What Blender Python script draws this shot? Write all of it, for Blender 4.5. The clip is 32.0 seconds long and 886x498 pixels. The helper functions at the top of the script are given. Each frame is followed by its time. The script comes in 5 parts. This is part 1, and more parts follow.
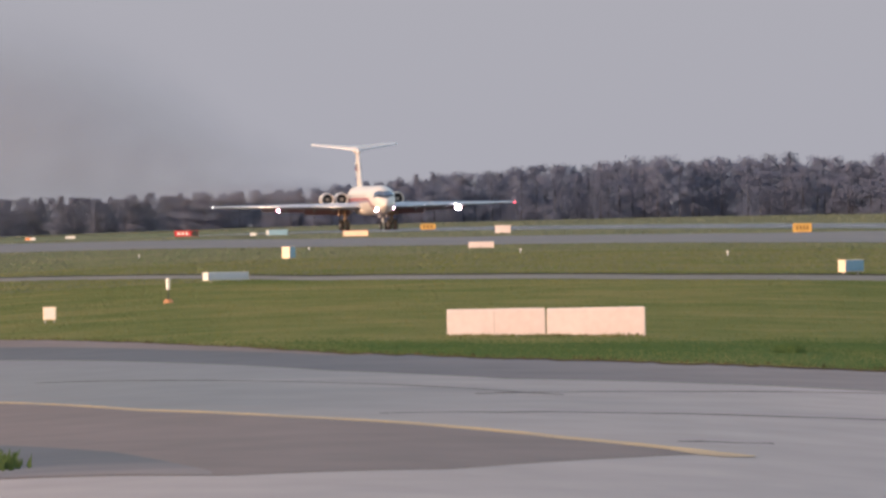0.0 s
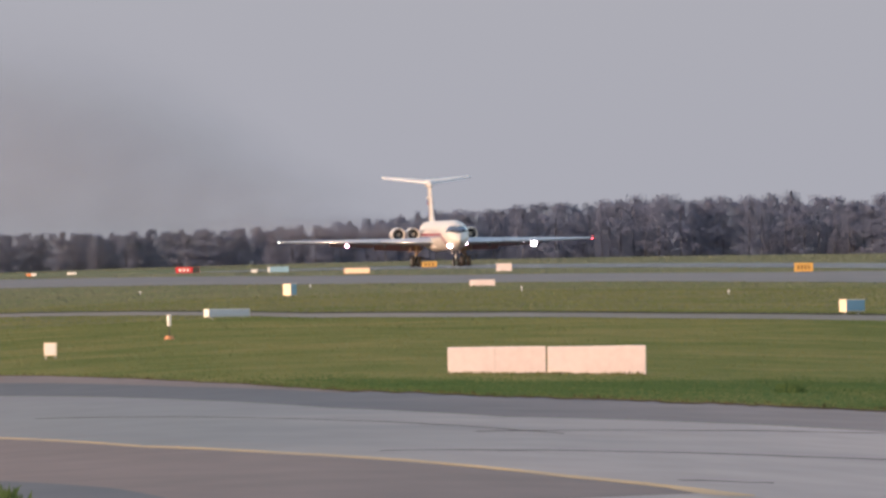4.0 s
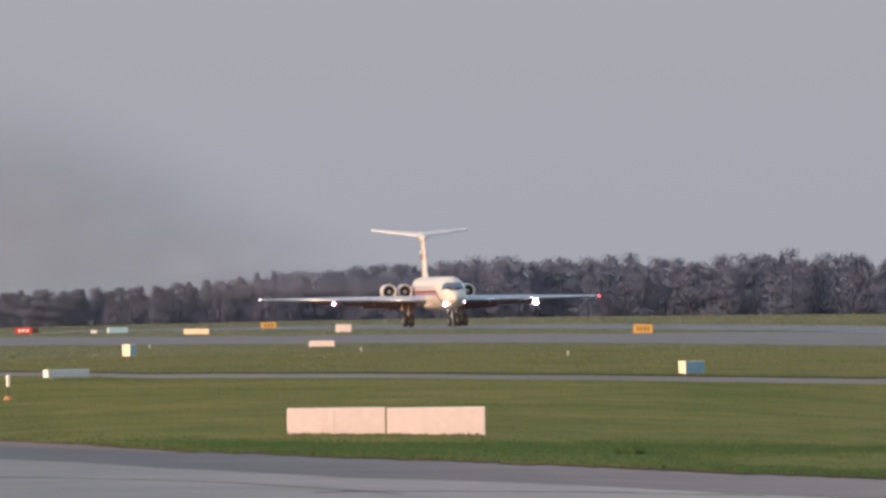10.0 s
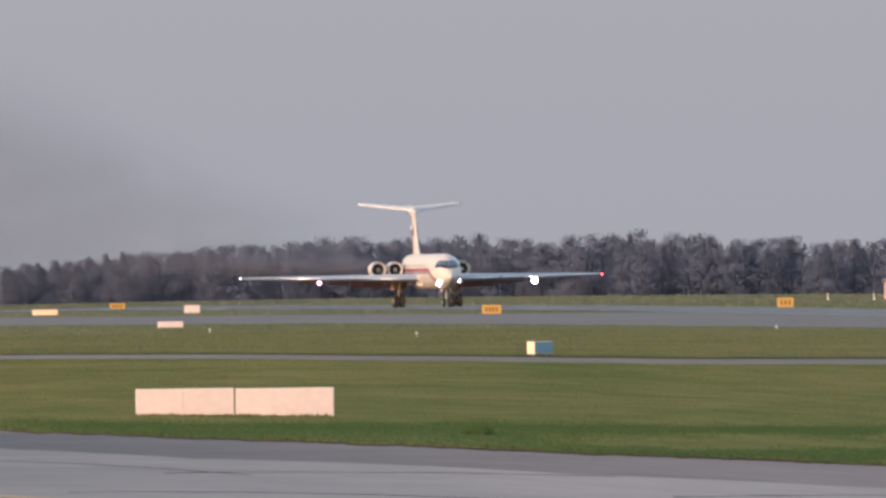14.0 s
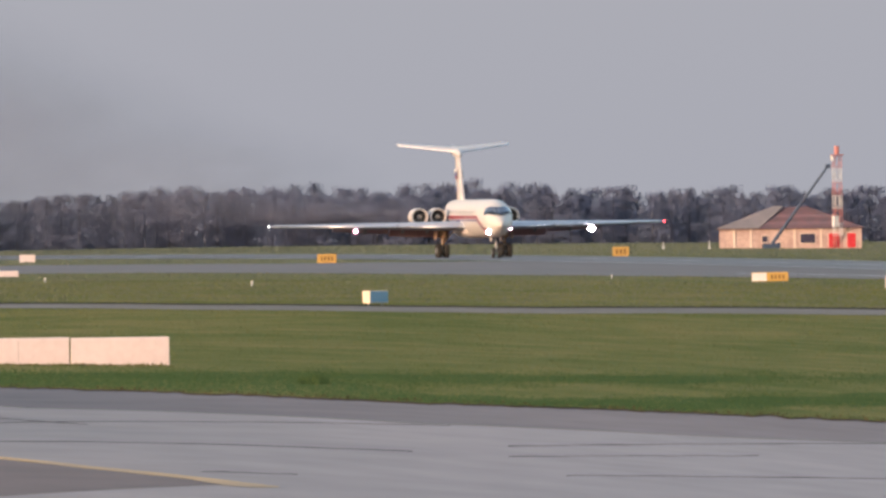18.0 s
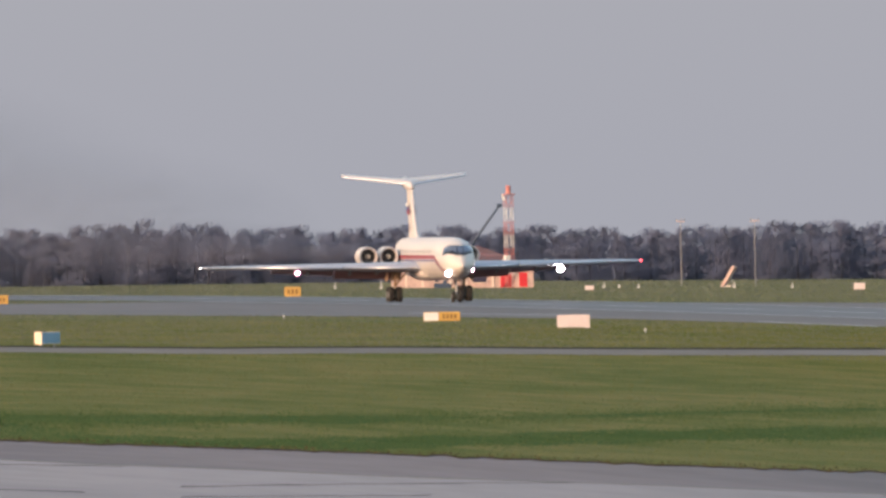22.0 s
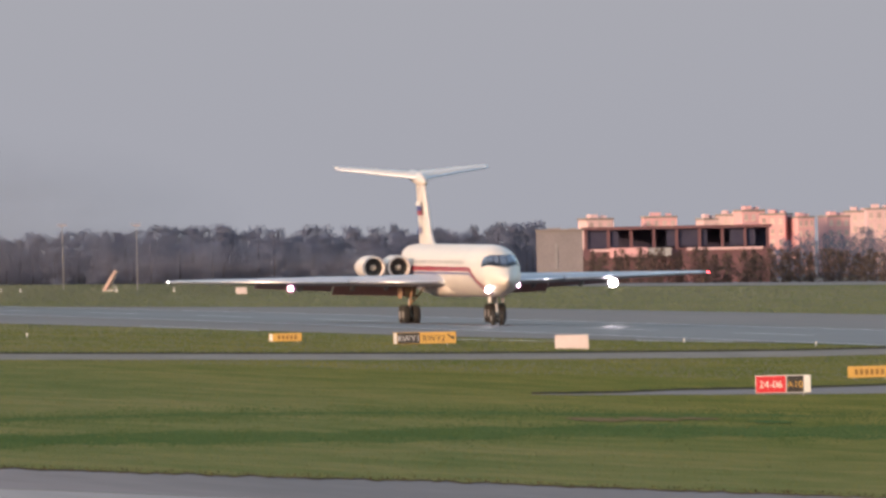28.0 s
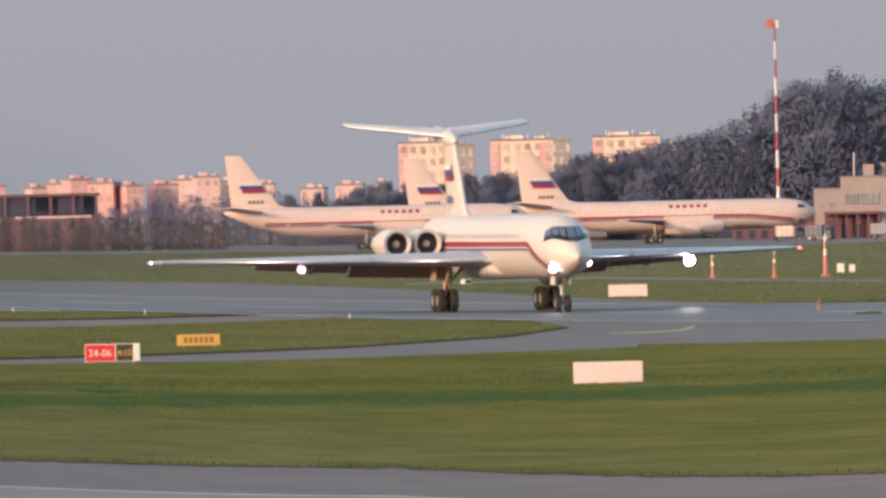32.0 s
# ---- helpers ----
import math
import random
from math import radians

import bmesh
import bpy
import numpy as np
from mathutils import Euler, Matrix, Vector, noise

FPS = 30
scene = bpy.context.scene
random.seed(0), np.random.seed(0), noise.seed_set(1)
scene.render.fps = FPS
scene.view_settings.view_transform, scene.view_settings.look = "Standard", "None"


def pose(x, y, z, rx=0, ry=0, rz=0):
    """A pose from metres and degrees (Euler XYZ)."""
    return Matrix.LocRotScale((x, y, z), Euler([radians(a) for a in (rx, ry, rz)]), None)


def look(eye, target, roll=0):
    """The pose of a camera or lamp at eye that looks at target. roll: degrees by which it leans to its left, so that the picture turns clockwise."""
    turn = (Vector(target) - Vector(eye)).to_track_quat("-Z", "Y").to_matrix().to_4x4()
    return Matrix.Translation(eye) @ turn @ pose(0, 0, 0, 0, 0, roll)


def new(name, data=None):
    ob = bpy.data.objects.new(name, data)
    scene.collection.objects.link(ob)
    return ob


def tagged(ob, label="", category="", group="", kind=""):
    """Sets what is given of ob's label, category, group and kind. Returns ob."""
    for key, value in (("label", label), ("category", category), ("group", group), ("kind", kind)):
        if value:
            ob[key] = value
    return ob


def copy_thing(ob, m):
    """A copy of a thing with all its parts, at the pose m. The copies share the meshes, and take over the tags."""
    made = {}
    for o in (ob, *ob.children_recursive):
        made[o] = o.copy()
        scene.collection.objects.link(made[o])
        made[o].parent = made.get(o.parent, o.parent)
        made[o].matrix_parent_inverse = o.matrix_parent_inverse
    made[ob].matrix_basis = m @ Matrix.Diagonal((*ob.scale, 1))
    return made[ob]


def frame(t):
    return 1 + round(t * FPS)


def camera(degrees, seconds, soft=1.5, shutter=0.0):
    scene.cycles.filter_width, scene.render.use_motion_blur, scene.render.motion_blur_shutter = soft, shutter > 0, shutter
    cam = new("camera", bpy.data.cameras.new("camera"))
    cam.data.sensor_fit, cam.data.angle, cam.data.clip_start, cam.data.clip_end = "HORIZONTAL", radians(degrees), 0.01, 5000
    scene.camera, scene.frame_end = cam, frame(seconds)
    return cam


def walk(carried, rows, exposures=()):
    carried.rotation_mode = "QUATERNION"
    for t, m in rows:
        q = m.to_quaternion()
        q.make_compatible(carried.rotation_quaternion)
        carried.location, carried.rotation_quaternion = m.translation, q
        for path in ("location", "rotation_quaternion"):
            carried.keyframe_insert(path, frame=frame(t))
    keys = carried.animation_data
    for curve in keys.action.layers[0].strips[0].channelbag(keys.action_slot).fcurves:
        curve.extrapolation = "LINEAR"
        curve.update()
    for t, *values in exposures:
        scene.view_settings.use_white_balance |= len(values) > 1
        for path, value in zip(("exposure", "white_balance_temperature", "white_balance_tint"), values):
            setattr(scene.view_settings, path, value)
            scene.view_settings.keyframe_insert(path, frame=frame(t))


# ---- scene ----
SECONDS = 32.0
cam = camera(2.642, SECONDS, soft=2.9)
EYE = 5.0

# seconds, yaw, pitch, roll of the panning camera, which stands in one place
PAN = [
    (0.0, -0.0000, -0.1011, 1.11),
    (0.5, 0.0331, -0.0347, 0.98),
    (1.0, 0.0070, -0.0621, 0.85),
    (1.5, -0.0023, -0.0160, 0.90),
    (2.0, -0.1440, -0.0116, 0.72),
    (2.5, -0.1667, 0.0220, 0.75),
    (3.0, 0.0419, 0.0380, 0.81),
    (3.5, -0.0001, 0.0109, 0.86),
    (5.5, -0.0672, 0.0147, 0.61),
    (6.0, -0.1457, -0.0679, 0.58),
    (6.5, -0.1592, -0.0378, 0.66),
    (7.0, -0.1408, 0.0368, 0.59),
    (7.5, -0.1445, 0.1241, 0.50),
    (8.0, -0.2810, 0.0297, 0.53),
    (8.5, -0.2964, 0.0392, 0.55),
    (9.0, -0.3672, 0.0780, 0.60),
    (9.5, -0.4846, 0.1562, 0.67),
    (10.0, -0.4752, 0.1871, 0.75),
    (10.5, -0.4901, 0.1734, 0.65),
    (11.0, -0.5209, 0.1177, 0.78),
    (11.5, -0.5843, -0.0015, 0.79),
    (12.0, -0.6564, 0.0910, 0.81),
    (12.5, -0.7206, 0.1424, 0.69),
    (13.0, -0.7420, 0.1149, 0.73),
    (13.5, -0.8424, 0.0894, 0.86),
    (14.0, -0.9266, 0.1236, 0.79),
    (14.5, -1.0619, 0.1942, 0.69),
    (16.5, -1.2884, 0.1441, 0.79),
    (17.0, -1.3499, 0.1413, 0.77),
    (17.5, -1.3153, 0.0560, 0.88),
    (18.0, -1.4178, -0.0347, 0.83),
    (18.5, -1.4238, -0.0434, 0.77),
    (19.0, -1.4993, 0.0171, 0.92),
    (19.5, -1.7183, -0.0010, 1.02),
    (20.0, -1.8038, -0.0042, 0.96),
    (20.5, -1.8616, -0.0374, 1.04),
    (21.0, -2.0222, 0.0603, 0.99),
    (21.5, -2.1837, 0.1057, 1.06),
    (22.0, -2.3969, 0.0693, 1.04),
    (22.5, -2.5346, 0.0552, 0.98),
    (23.0, -2.5536, 0.1663, 1.04),
    (23.5, -2.6718, 0.0557, 0.96),
    (24.0, -2.9572, -0.0248, 0.95),
    (24.5, -3.0653, 0.0707, 0.91),
    (26.5, -3.6652, 0.0488, 1.03),
    (27.0, -3.8127, 0.0526, 1.09),
    (27.5, -4.0491, 0.0375, 0.99),
    (28.0, -4.2407, 0.0484, 1.08),
    (28.5, -4.4193, 0.0391, 1.16),
    (29.0, -4.7100, -0.0502, 1.02),
    (29.5, -4.8698, -0.0481, 1.22),
    (30.0, -5.0887, -0.0136, 1.43),
    (30.5, -5.3740, -0.1622, 1.38),
    (31.0, -5.6509, -0.1458, 1.50),
    (31.5, -5.9746, -0.1719, 1.35),
    (32.0, -6.2435, -0.0880, 1.38),
]
walk(cam, [(t, pose(0, 0, EYE, 90 + pitch, roll, yaw)) for t, yaw, pitch, roll in PAN],
     exposures=[(0.0, 1.6, 6440, 14), (2.0, 1.6, 6430, 14), (3.5, 1.6, 6390, 13), (8.0, 1.58, 6370, 13), (10.5, 1.5, 6360, 12), (13.0, 1.53, 6360, 12), (17.0, 1.55, 6360, 12), (19.0, 1.63, 6360, 12), (21.0, 1.63, 6360, 12), (22.0, 1.56, 6360, 12),
               (23.0, 1.56, 6360, 12), (24.5, 1.6, 6360, 12), (27.0, 1.54, 6360, 12), (29.5, 1.5, 6360, 12), (SECONDS, 1.48, 6360, 12)])

# ---- daylight: low sun from the left and a little behind the camera, hazy evening sky ----
SUN_AZ, SUN_EL = -124.0, 9.0            # degrees clockwise from +y, and above the horizon
world = bpy.data.worlds.new("evening_sky")
scene.world = world
world.use_nodes = True
wn, wl = world.node_tree.nodes, world.node_tree.links
sky = wn.new("ShaderNodeTexSky")
sky.sky_type, sky.sun_disc = "NISHITA", False
sky.sun_elevation, sky.sun_rotation = radians(SUN_EL), radians(SUN_AZ % 360)
sky.air_density, sky.dust_density, sky.ozone_density = 1.0, 2.0, 0.4
# evening haze that thickens evenly towards the horizon all round
geo, sep, ramp, haze = wn.new("ShaderNodeTexCoord"), wn.new("ShaderNodeSeparateXYZ"), wn.new("ShaderNodeMapRange"), wn.new("ShaderNodeMix")
wl.new(geo.outputs["Generated"], sep.inputs[0]), wl.new(sep.outputs["Z"], ramp.inputs["Value"])
ramp.interpolation_type = "SMOOTHERSTEP"
ramp.inputs["From Min"].default_value, ramp.inputs["From Max"].default_value = -0.02, 0.35
ramp.inputs["To Min"].default_value, ramp.inputs["To Max"].default_value = 0.95, 0.25
haze.data_type = "RGBA"
haze.inputs[7].default_value = (0.825, 0.845, 0.95, 1)
wl.new(ramp.outputs[0], haze.inputs[0]), wl.new(sky.outputs[0], haze.inputs[6])
wl.new(haze.outputs[2], wn["Background"].inputs[0])
wn["Background"].inputs[1].default_value = 0.16
sun = new("sun", bpy.data.lights.new("sun", "SUN"))
sun.data.energy, sun.data.angle, sun.data.color = 1.3, radians(0.6), (1.0, 0.62, 0.42)
to_sun = Vector((math.sin(radians(SUN_AZ)) * math.cos(radians(SUN_EL)), math.cos(radians(SUN_AZ)) * math.cos(radians(SUN_EL)), math.sin(radians(SUN_EL))))
sun.matrix_basis = look(to_sun * 50, (0, 0, 0))


# ---- materials ----
def material(name, col, col2=None, rough=0.7, metal=0.0, scale=1.0, fine=8.0, stretch=(1, 1, 1), bump=0.0, island=0.0, rand=0.0, emit=None, contrast=1.0, spec=0.5, sheer=0.0, upturned=0.0):
    """Two noises, broad and fine, between two colours; optional relief, and variation from piece to piece."""
    m = bpy.data.materials.new(name)
    m.use_nodes = True
    n, l = m.node_tree.nodes, m.node_tree.links
    bsdf = n["Principled BSDF"]
    bsdf.inputs["Roughness"].default_value = rough
    bsdf.inputs["Metallic"].default_value = metal
    bsdf.inputs["Specular IOR Level"].default_value = spec
    if emit:
        bsdf.inputs["Base Color"].default_value = (*col, 1)
        bsdf.inputs["Emission Color"].default_value = (*emit[:3], 1)
        bsdf.inputs["Emission Strength"].default_value = emit[3]
        return m
    col2 = col2 or tuple(c * 0.8 for c in col)
    tc, mp = n.new("ShaderNodeTexCoord"), n.new("ShaderNodeMapping")
    mp.inputs["Scale"].default_value = stretch
    l.new(tc.outputs["Object"], mp.inputs["Vector"])
    a, b = n.new("ShaderNodeTexNoise"), n.new("ShaderNodeTexNoise")
    for node, sc, det in ((a, scale, 4), (b, scale * fine, 6)):
        node.inputs["Scale"].default_value, node.inputs["Detail"].default_value = sc, det
        l.new(mp.outputs[0], node.inputs["Vector"])
    s = n.new("ShaderNodeMath")
    s.operation = "ADD"
    l.new(a.outputs[0], s.inputs[0]), l.new(b.outputs[0], s.inputs[1])
    r = n.new("ShaderNodeMapRange")
    r.inputs["From Min"].default_value, r.inputs["From Max"].default_value = 1 - 0.28 / contrast, 1 + 0.28 / contrast
    l.new(s.outputs[0], r.inputs["Value"])
    mix = n.new("ShaderNodeMix")
    mix.data_type = "RGBA"
    mix.inputs[6].default_value, mix.inputs[7].default_value = (*col, 1), (*col2, 1)
    l.new(r.outputs[0], mix.inputs[0])
    out = mix.outputs[2]
    if island or rand:
        src = n.new("ShaderNodeNewGeometry").outputs["Random Per Island"] if island else n.new("ShaderNodeObjectInfo").outputs["Random"]
        amount = island or rand
        v = n.new("ShaderNodeMapRange")
        v.inputs["To Min"].default_value, v.inputs["To Max"].default_value = 1 - amount, 1 + amount
        l.new(src, v.inputs["Value"])
        h = n.new("ShaderNodeHueSaturation")
        l.new(v.outputs[0], h.inputs["Value"]), l.new(out, h.inputs["Color"])
        out = h.outputs[0]
    l.new(out, bsdf.inputs["Base Color"])
    if bump:
        bp = n.new("ShaderNodeBump")
        bp.inputs["Strength"].default_value = bump
        l.new(b.outputs[0], bp.inputs["Height"]), l.new(bp.outputs[0], bsdf.inputs["Normal"])
    if upturned:          # shading normals bent up and sunward, to brighten and even out the crowns
        face, mixed = n.new("ShaderNodeNewGeometry"), n.new("ShaderNodeMix")
        mixed.data_type = "VECTOR"
        mixed.inputs[0].default_value = upturned
        mixed.inputs[5].default_value = (-0.42, -0.45, 0.78)
        l.new(face.outputs["Normal"], mixed.inputs[4]), l.new(mixed.outputs[1], bsdf.inputs["Normal"])
    if sheer:          # leaves and blades let some light through
        tl, both = n.new("ShaderNodeBsdfTranslucent"), n.new("ShaderNodeMixShader")
        both.inputs[0].default_value = sheer
        l.new(out, tl.inputs["Color"]), l.new(bsdf.outputs[0], both.inputs[1]), l.new(tl.outputs[0], both.inputs[2])
        l.new(both.outputs[0], n["Material Output"].inputs["Surface"])
    return m


GRASS = material("grass", (0.12, 0.152, 0.058), (0.205, 0.2, 0.088), 0.9, scale=0.04, fine=5, stretch=(2.2, 0.5, 1), spec=0, contrast=1.2)
BLADES = material("grass_blades", (0.068, 0.12, 0.043), (0.095, 0.135, 0.05), 0.85, scale=0.1, fine=6, stretch=(0.6, 0.7, 1), island=0.06, spec=0, sheer=0.45)
MEADOW_BLADES = material("meadow_blades", (0.12, 0.152, 0.058), (0.205, 0.2, 0.088), 0.9, scale=0.04, fine=5, stretch=(2.2, 0.5, 1), island=0.06, spec=0, contrast=1.2, sheer=0.45)
# greyed green: the haze over the far grass is in its colour
HAZED_BLADES = material("hazed_meadow_blades", (0.145, 0.17, 0.105), (0.2, 0.2, 0.138), 0.9, scale=0.03, fine=6, stretch=(0.5, 0.7, 1), island=0.04, spec=0.0, sheer=0.45)
DRY_BLADES = material("dry_grass", (0.12, 0.085, 0.05), (0.075, 0.085, 0.035), 0.9, scale=0.3, island=0.3, spec=0, sheer=0.3)
LUSH_TURF = material("lush_turf", (0.072, 0.122, 0.045), (0.105, 0.146, 0.056), 0.9, scale=0.1, fine=5, stretch=(0.9, 0.5, 1), spec=0, contrast=1.2)
CONCRETE = material("pale_concrete", (0.41, 0.342, 0.318), (0.33, 0.275, 0.256), 0.6, scale=0.06, fine=12, stretch=(1, 0.2, 1), spec=0.08)
ASPHALT = material("asphalt", (0.24, 0.2, 0.19), (0.3, 0.25, 0.237), 0.85, scale=0.06, fine=10, stretch=(1, 0.2, 1), spec=0.08)

def region_tint(m, factor, x0, x1, y0, y1):
    """Multiplies the surface's colour by a tint past x0 and y1, fading out by x1 and y0."""
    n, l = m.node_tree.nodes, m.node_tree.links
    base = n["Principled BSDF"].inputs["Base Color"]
    plain_col = base.links[0].from_socket
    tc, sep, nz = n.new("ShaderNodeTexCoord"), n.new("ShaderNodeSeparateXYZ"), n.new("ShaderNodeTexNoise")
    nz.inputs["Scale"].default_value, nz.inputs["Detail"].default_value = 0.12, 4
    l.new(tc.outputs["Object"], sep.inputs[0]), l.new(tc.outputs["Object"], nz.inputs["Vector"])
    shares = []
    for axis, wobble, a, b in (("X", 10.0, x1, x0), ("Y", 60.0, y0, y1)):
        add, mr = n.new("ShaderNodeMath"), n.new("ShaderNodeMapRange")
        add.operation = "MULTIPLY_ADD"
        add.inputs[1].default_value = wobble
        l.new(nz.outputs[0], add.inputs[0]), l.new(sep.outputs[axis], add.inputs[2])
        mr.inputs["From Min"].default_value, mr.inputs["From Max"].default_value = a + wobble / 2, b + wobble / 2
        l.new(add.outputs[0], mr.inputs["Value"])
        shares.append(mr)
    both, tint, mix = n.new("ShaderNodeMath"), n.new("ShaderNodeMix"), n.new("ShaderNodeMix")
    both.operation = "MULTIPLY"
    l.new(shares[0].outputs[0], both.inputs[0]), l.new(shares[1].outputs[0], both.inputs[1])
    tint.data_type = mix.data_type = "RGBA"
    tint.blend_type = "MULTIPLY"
    tint.inputs[0].default_value, tint.inputs[7].default_value = 1.0, (*factor, 1)
    l.new(plain_col, tint.inputs[6])
    l.new(both.outputs[0], mix.inputs[0]), l.new(plain_col, mix.inputs[6]), l.new(tint.outputs[2], mix.inputs[7])
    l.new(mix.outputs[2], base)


region_tint(CONCRETE, (0.58, 0.655, 0.7), -3, 7, 225, 300)
for turf_mat in (GRASS, MEADOW_BLADES):          # less blue in the grass towards the east
    region_tint(turf_mat, (0.96, 0.93, 0.7), 66, 40, -5000, -4000)
region_tint(CONCRETE, (0.74, 0.765, 0.785), 28, 18, -5000, -4000)
region_tint(ASPHALT, (0.72, 0.78, 0.8), 28, 18, -5000, -4000)
# haze put into the far grass, paler and bluer with range
region_tint(GRASS, (1.12, 1.1, 1.62), 9000, 9999, 1000, 2100)
region_tint(HAZED_BLADES, (1.02, 1.05, 1.25), 9000, 9999, 1200, 2300)
region_tint(ASPHALT, (0.5, 0.6, 0.68), -3, 11, 200, 230)
BROWN_ASPHALT = material("brown_asphalt", (0.225, 0.172, 0.157), (0.175, 0.136, 0.124), 0.7, scale=0.08, fine=10, stretch=(1, 0.2, 1), spec=0.08)
RUNWAY = material("runway_asphalt", (0.095, 0.08, 0.08), (0.12, 0.1, 0.099), 0.44, scale=0.03, fine=8, stretch=(1, 0.1, 1), spec=0.08)
RUBBER = material("tyre_marked_asphalt", (0.05, 0.043, 0.045), (0.09, 0.078, 0.08), 0.38, scale=0.05, fine=6, stretch=(1, 0.06, 1), spec=0.08)
PAVED = material("worn_paving", (0.16, 0.122, 0.11), (0.122, 0.094, 0.086), 0.48, scale=0.03, fine=8, stretch=(1, 0.1, 1), spec=0.06)
TRACK = material("service_road", (0.26, 0.24, 0.215), (0.2, 0.188, 0.165), 0.9, scale=0.05, fine=8, stretch=(1, 0.2, 1), spec=0.02)
DARK_EDGE = material("muddy_edge", (0.04, 0.04, 0.033), (0.085, 0.08, 0.05), 0.9, scale=0.1, spec=0)
YELLOW_LINE = material("worn_yellow_paint", (0.66, 0.42, 0.19), (0.4, 0.29, 0.19), 0.6, scale=0.3, fine=6, spec=0.1, contrast=1.4)
WHITE_LINE = material("worn_white_paint", (0.7, 0.69, 0.67), (0.45, 0.44, 0.43), 0.6, scale=0.3, fine=6, spec=0.1)
WHITEWASH = material("whitewashed_concrete", (0.73, 0.625, 0.605), (0.65, 0.545, 0.525), 0.75, scale=0.8, fine=7, bump=0.15)
SEAM_GREY = material("seam_grey", (0.5, 0.42, 0.4), (0.42, 0.36, 0.34), 0.8, scale=2)
# warm cream puts the low sun's glint into reflective faces
SUNLIT_FACE = material("sunlit_reflective_face", (0.95, 0.76, 0.56), (0.88, 0.66, 0.45), 0.35, scale=1.5)
STAIN = material("dark_stain", (0.16, 0.14, 0.11), (0.25, 0.22, 0.18), 0.9, scale=2)
JOINT = material("joint_filler", (0.06, 0.055, 0.055), (0.2, 0.18, 0.175), 0.9, scale=0.25, fine=5, spec=0.0)
SOIL = material("soil_rim", (0.075, 0.058, 0.04), (0.15, 0.11, 0.065), 0.95, scale=0.25, fine=4, spec=0.0, contrast=1.6)
EARTH = material("bare_earth", (0.21, 0.15, 0.09), (0.15, 0.13, 0.07), 0.95, scale=0.3, spec=0.0)
INK = material("faded_sign_ink", (0.2, 0.11, 0.03), (0.28, 0.16, 0.04), 0.6, scale=2)
SIGN_YELLOW = material("yellow_sign_face", (0.62, 0.38, 0.09), (0.52, 0.31, 0.08), 0.45, scale=1.5)
SIGN_RED = material("red_sign_face", (0.66, 0.035, 0.045), (0.55, 0.03, 0.04), 0.4, scale=1.5)
SIGN_BLACK = material("black_sign_face", (0.03, 0.027, 0.025), (0.045, 0.04, 0.035), 0.45, scale=1.5)
SIGN_WHITE = material("white_sign_face", (0.8, 0.78, 0.74), (0.7, 0.68, 0.64), 0.5, scale=1.5)
# on the marker boxes this blue carries the sky-lit shade of their fronts
SIGN_BLUE = material("blue_grey_box", (0.26, 0.42, 0.53), (0.21, 0.36, 0.46), 0.5, scale=1.5)
SIGN_GREY = material("grey_sign_back", (0.56, 0.57, 0.62), (0.5, 0.51, 0.56), 0.5, scale=1.5)
SIGN_ORANGE = material("orange_marker_paint", (0.85, 0.28, 0.06), (0.7, 0.2, 0.05), 0.5, scale=1.5)
WHITE_PAINT = material("white_aircraft_paint", (0.65, 0.605, 0.555), (0.585, 0.545, 0.505), 0.35, scale=0.5, fine=5)
GREY_PAINT = material("grey_aircraft_paint", (0.4, 0.405, 0.42), (0.33, 0.34, 0.36), 0.4, scale=0.5, fine=5)
BARE_METAL = material("bare_metal", (0.72, 0.72, 0.74), (0.6, 0.6, 0.62), 0.35, metal=0.9, scale=1)
RADOME = material("cream_radome", (0.64, 0.595, 0.53), (0.58, 0.54, 0.48), 0.38, scale=0.8)
# grey wing paint, with the blue of its shade mixed in
WING_PAINT = material("shade_blued_wing_paint", (0.4, 0.42, 0.47), (0.34, 0.36, 0.41), 0.38, scale=0.5, fine=5)
# pink cast of haze and smoke put into the white paint
HAZED_PAINT = material("hazed_airliner_paint", (0.66, 0.53, 0.475), (0.58, 0.47, 0.42), 0.45, scale=0.4, fine=5)
LIVERY_RED = material("livery_red", (0.3, 0.022, 0.045), (0.25, 0.02, 0.04), 0.35, scale=1)
LIVERY_BLUE = material("livery_blue", (0.03, 0.05, 0.22), (0.03, 0.045, 0.18), 0.35, scale=1)
INTAKE = material("dark_intake", (0.02, 0.02, 0.022), (0.035, 0.035, 0.035), 0.6, scale=2)
CABIN_PANE = material("cabin_window_glass", (0.3, 0.29, 0.29), (0.24, 0.23, 0.24), 0.3, scale=2)
PALE_PANE = material("pale_cabin_pane", (0.46, 0.39, 0.36), (0.4, 0.34, 0.32), 0.3, scale=2)
TERMINAL_WALL = material("pinkish_grey_render", (0.37, 0.31, 0.3), (0.31, 0.26, 0.25), 0.8, scale=0.25, fine=6)
FLIGHT_DECK_GLASS = material("flight_deck_glass", (0.32, 0.36, 0.42), (0.25, 0.29, 0.35), 0.08, metal=0.75, scale=2)
GLASS = material("cockpit_glass", (0.012, 0.014, 0.018), (0.02, 0.022, 0.028), 0.15, scale=2, spec=0.25)
TYRE = material("tyre_rubber", (0.02, 0.02, 0.02), (0.035, 0.033, 0.03), 0.85, scale=3)
STRUT = material("strut_metal", (0.5, 0.48, 0.45), (0.35, 0.33, 0.31), 0.45, metal=0.4, scale=2)
FLAP_PAINT = material("reddish_flap_colour", (0.48, 0.29, 0.28), (0.4, 0.25, 0.25), 0.45, scale=0.6)
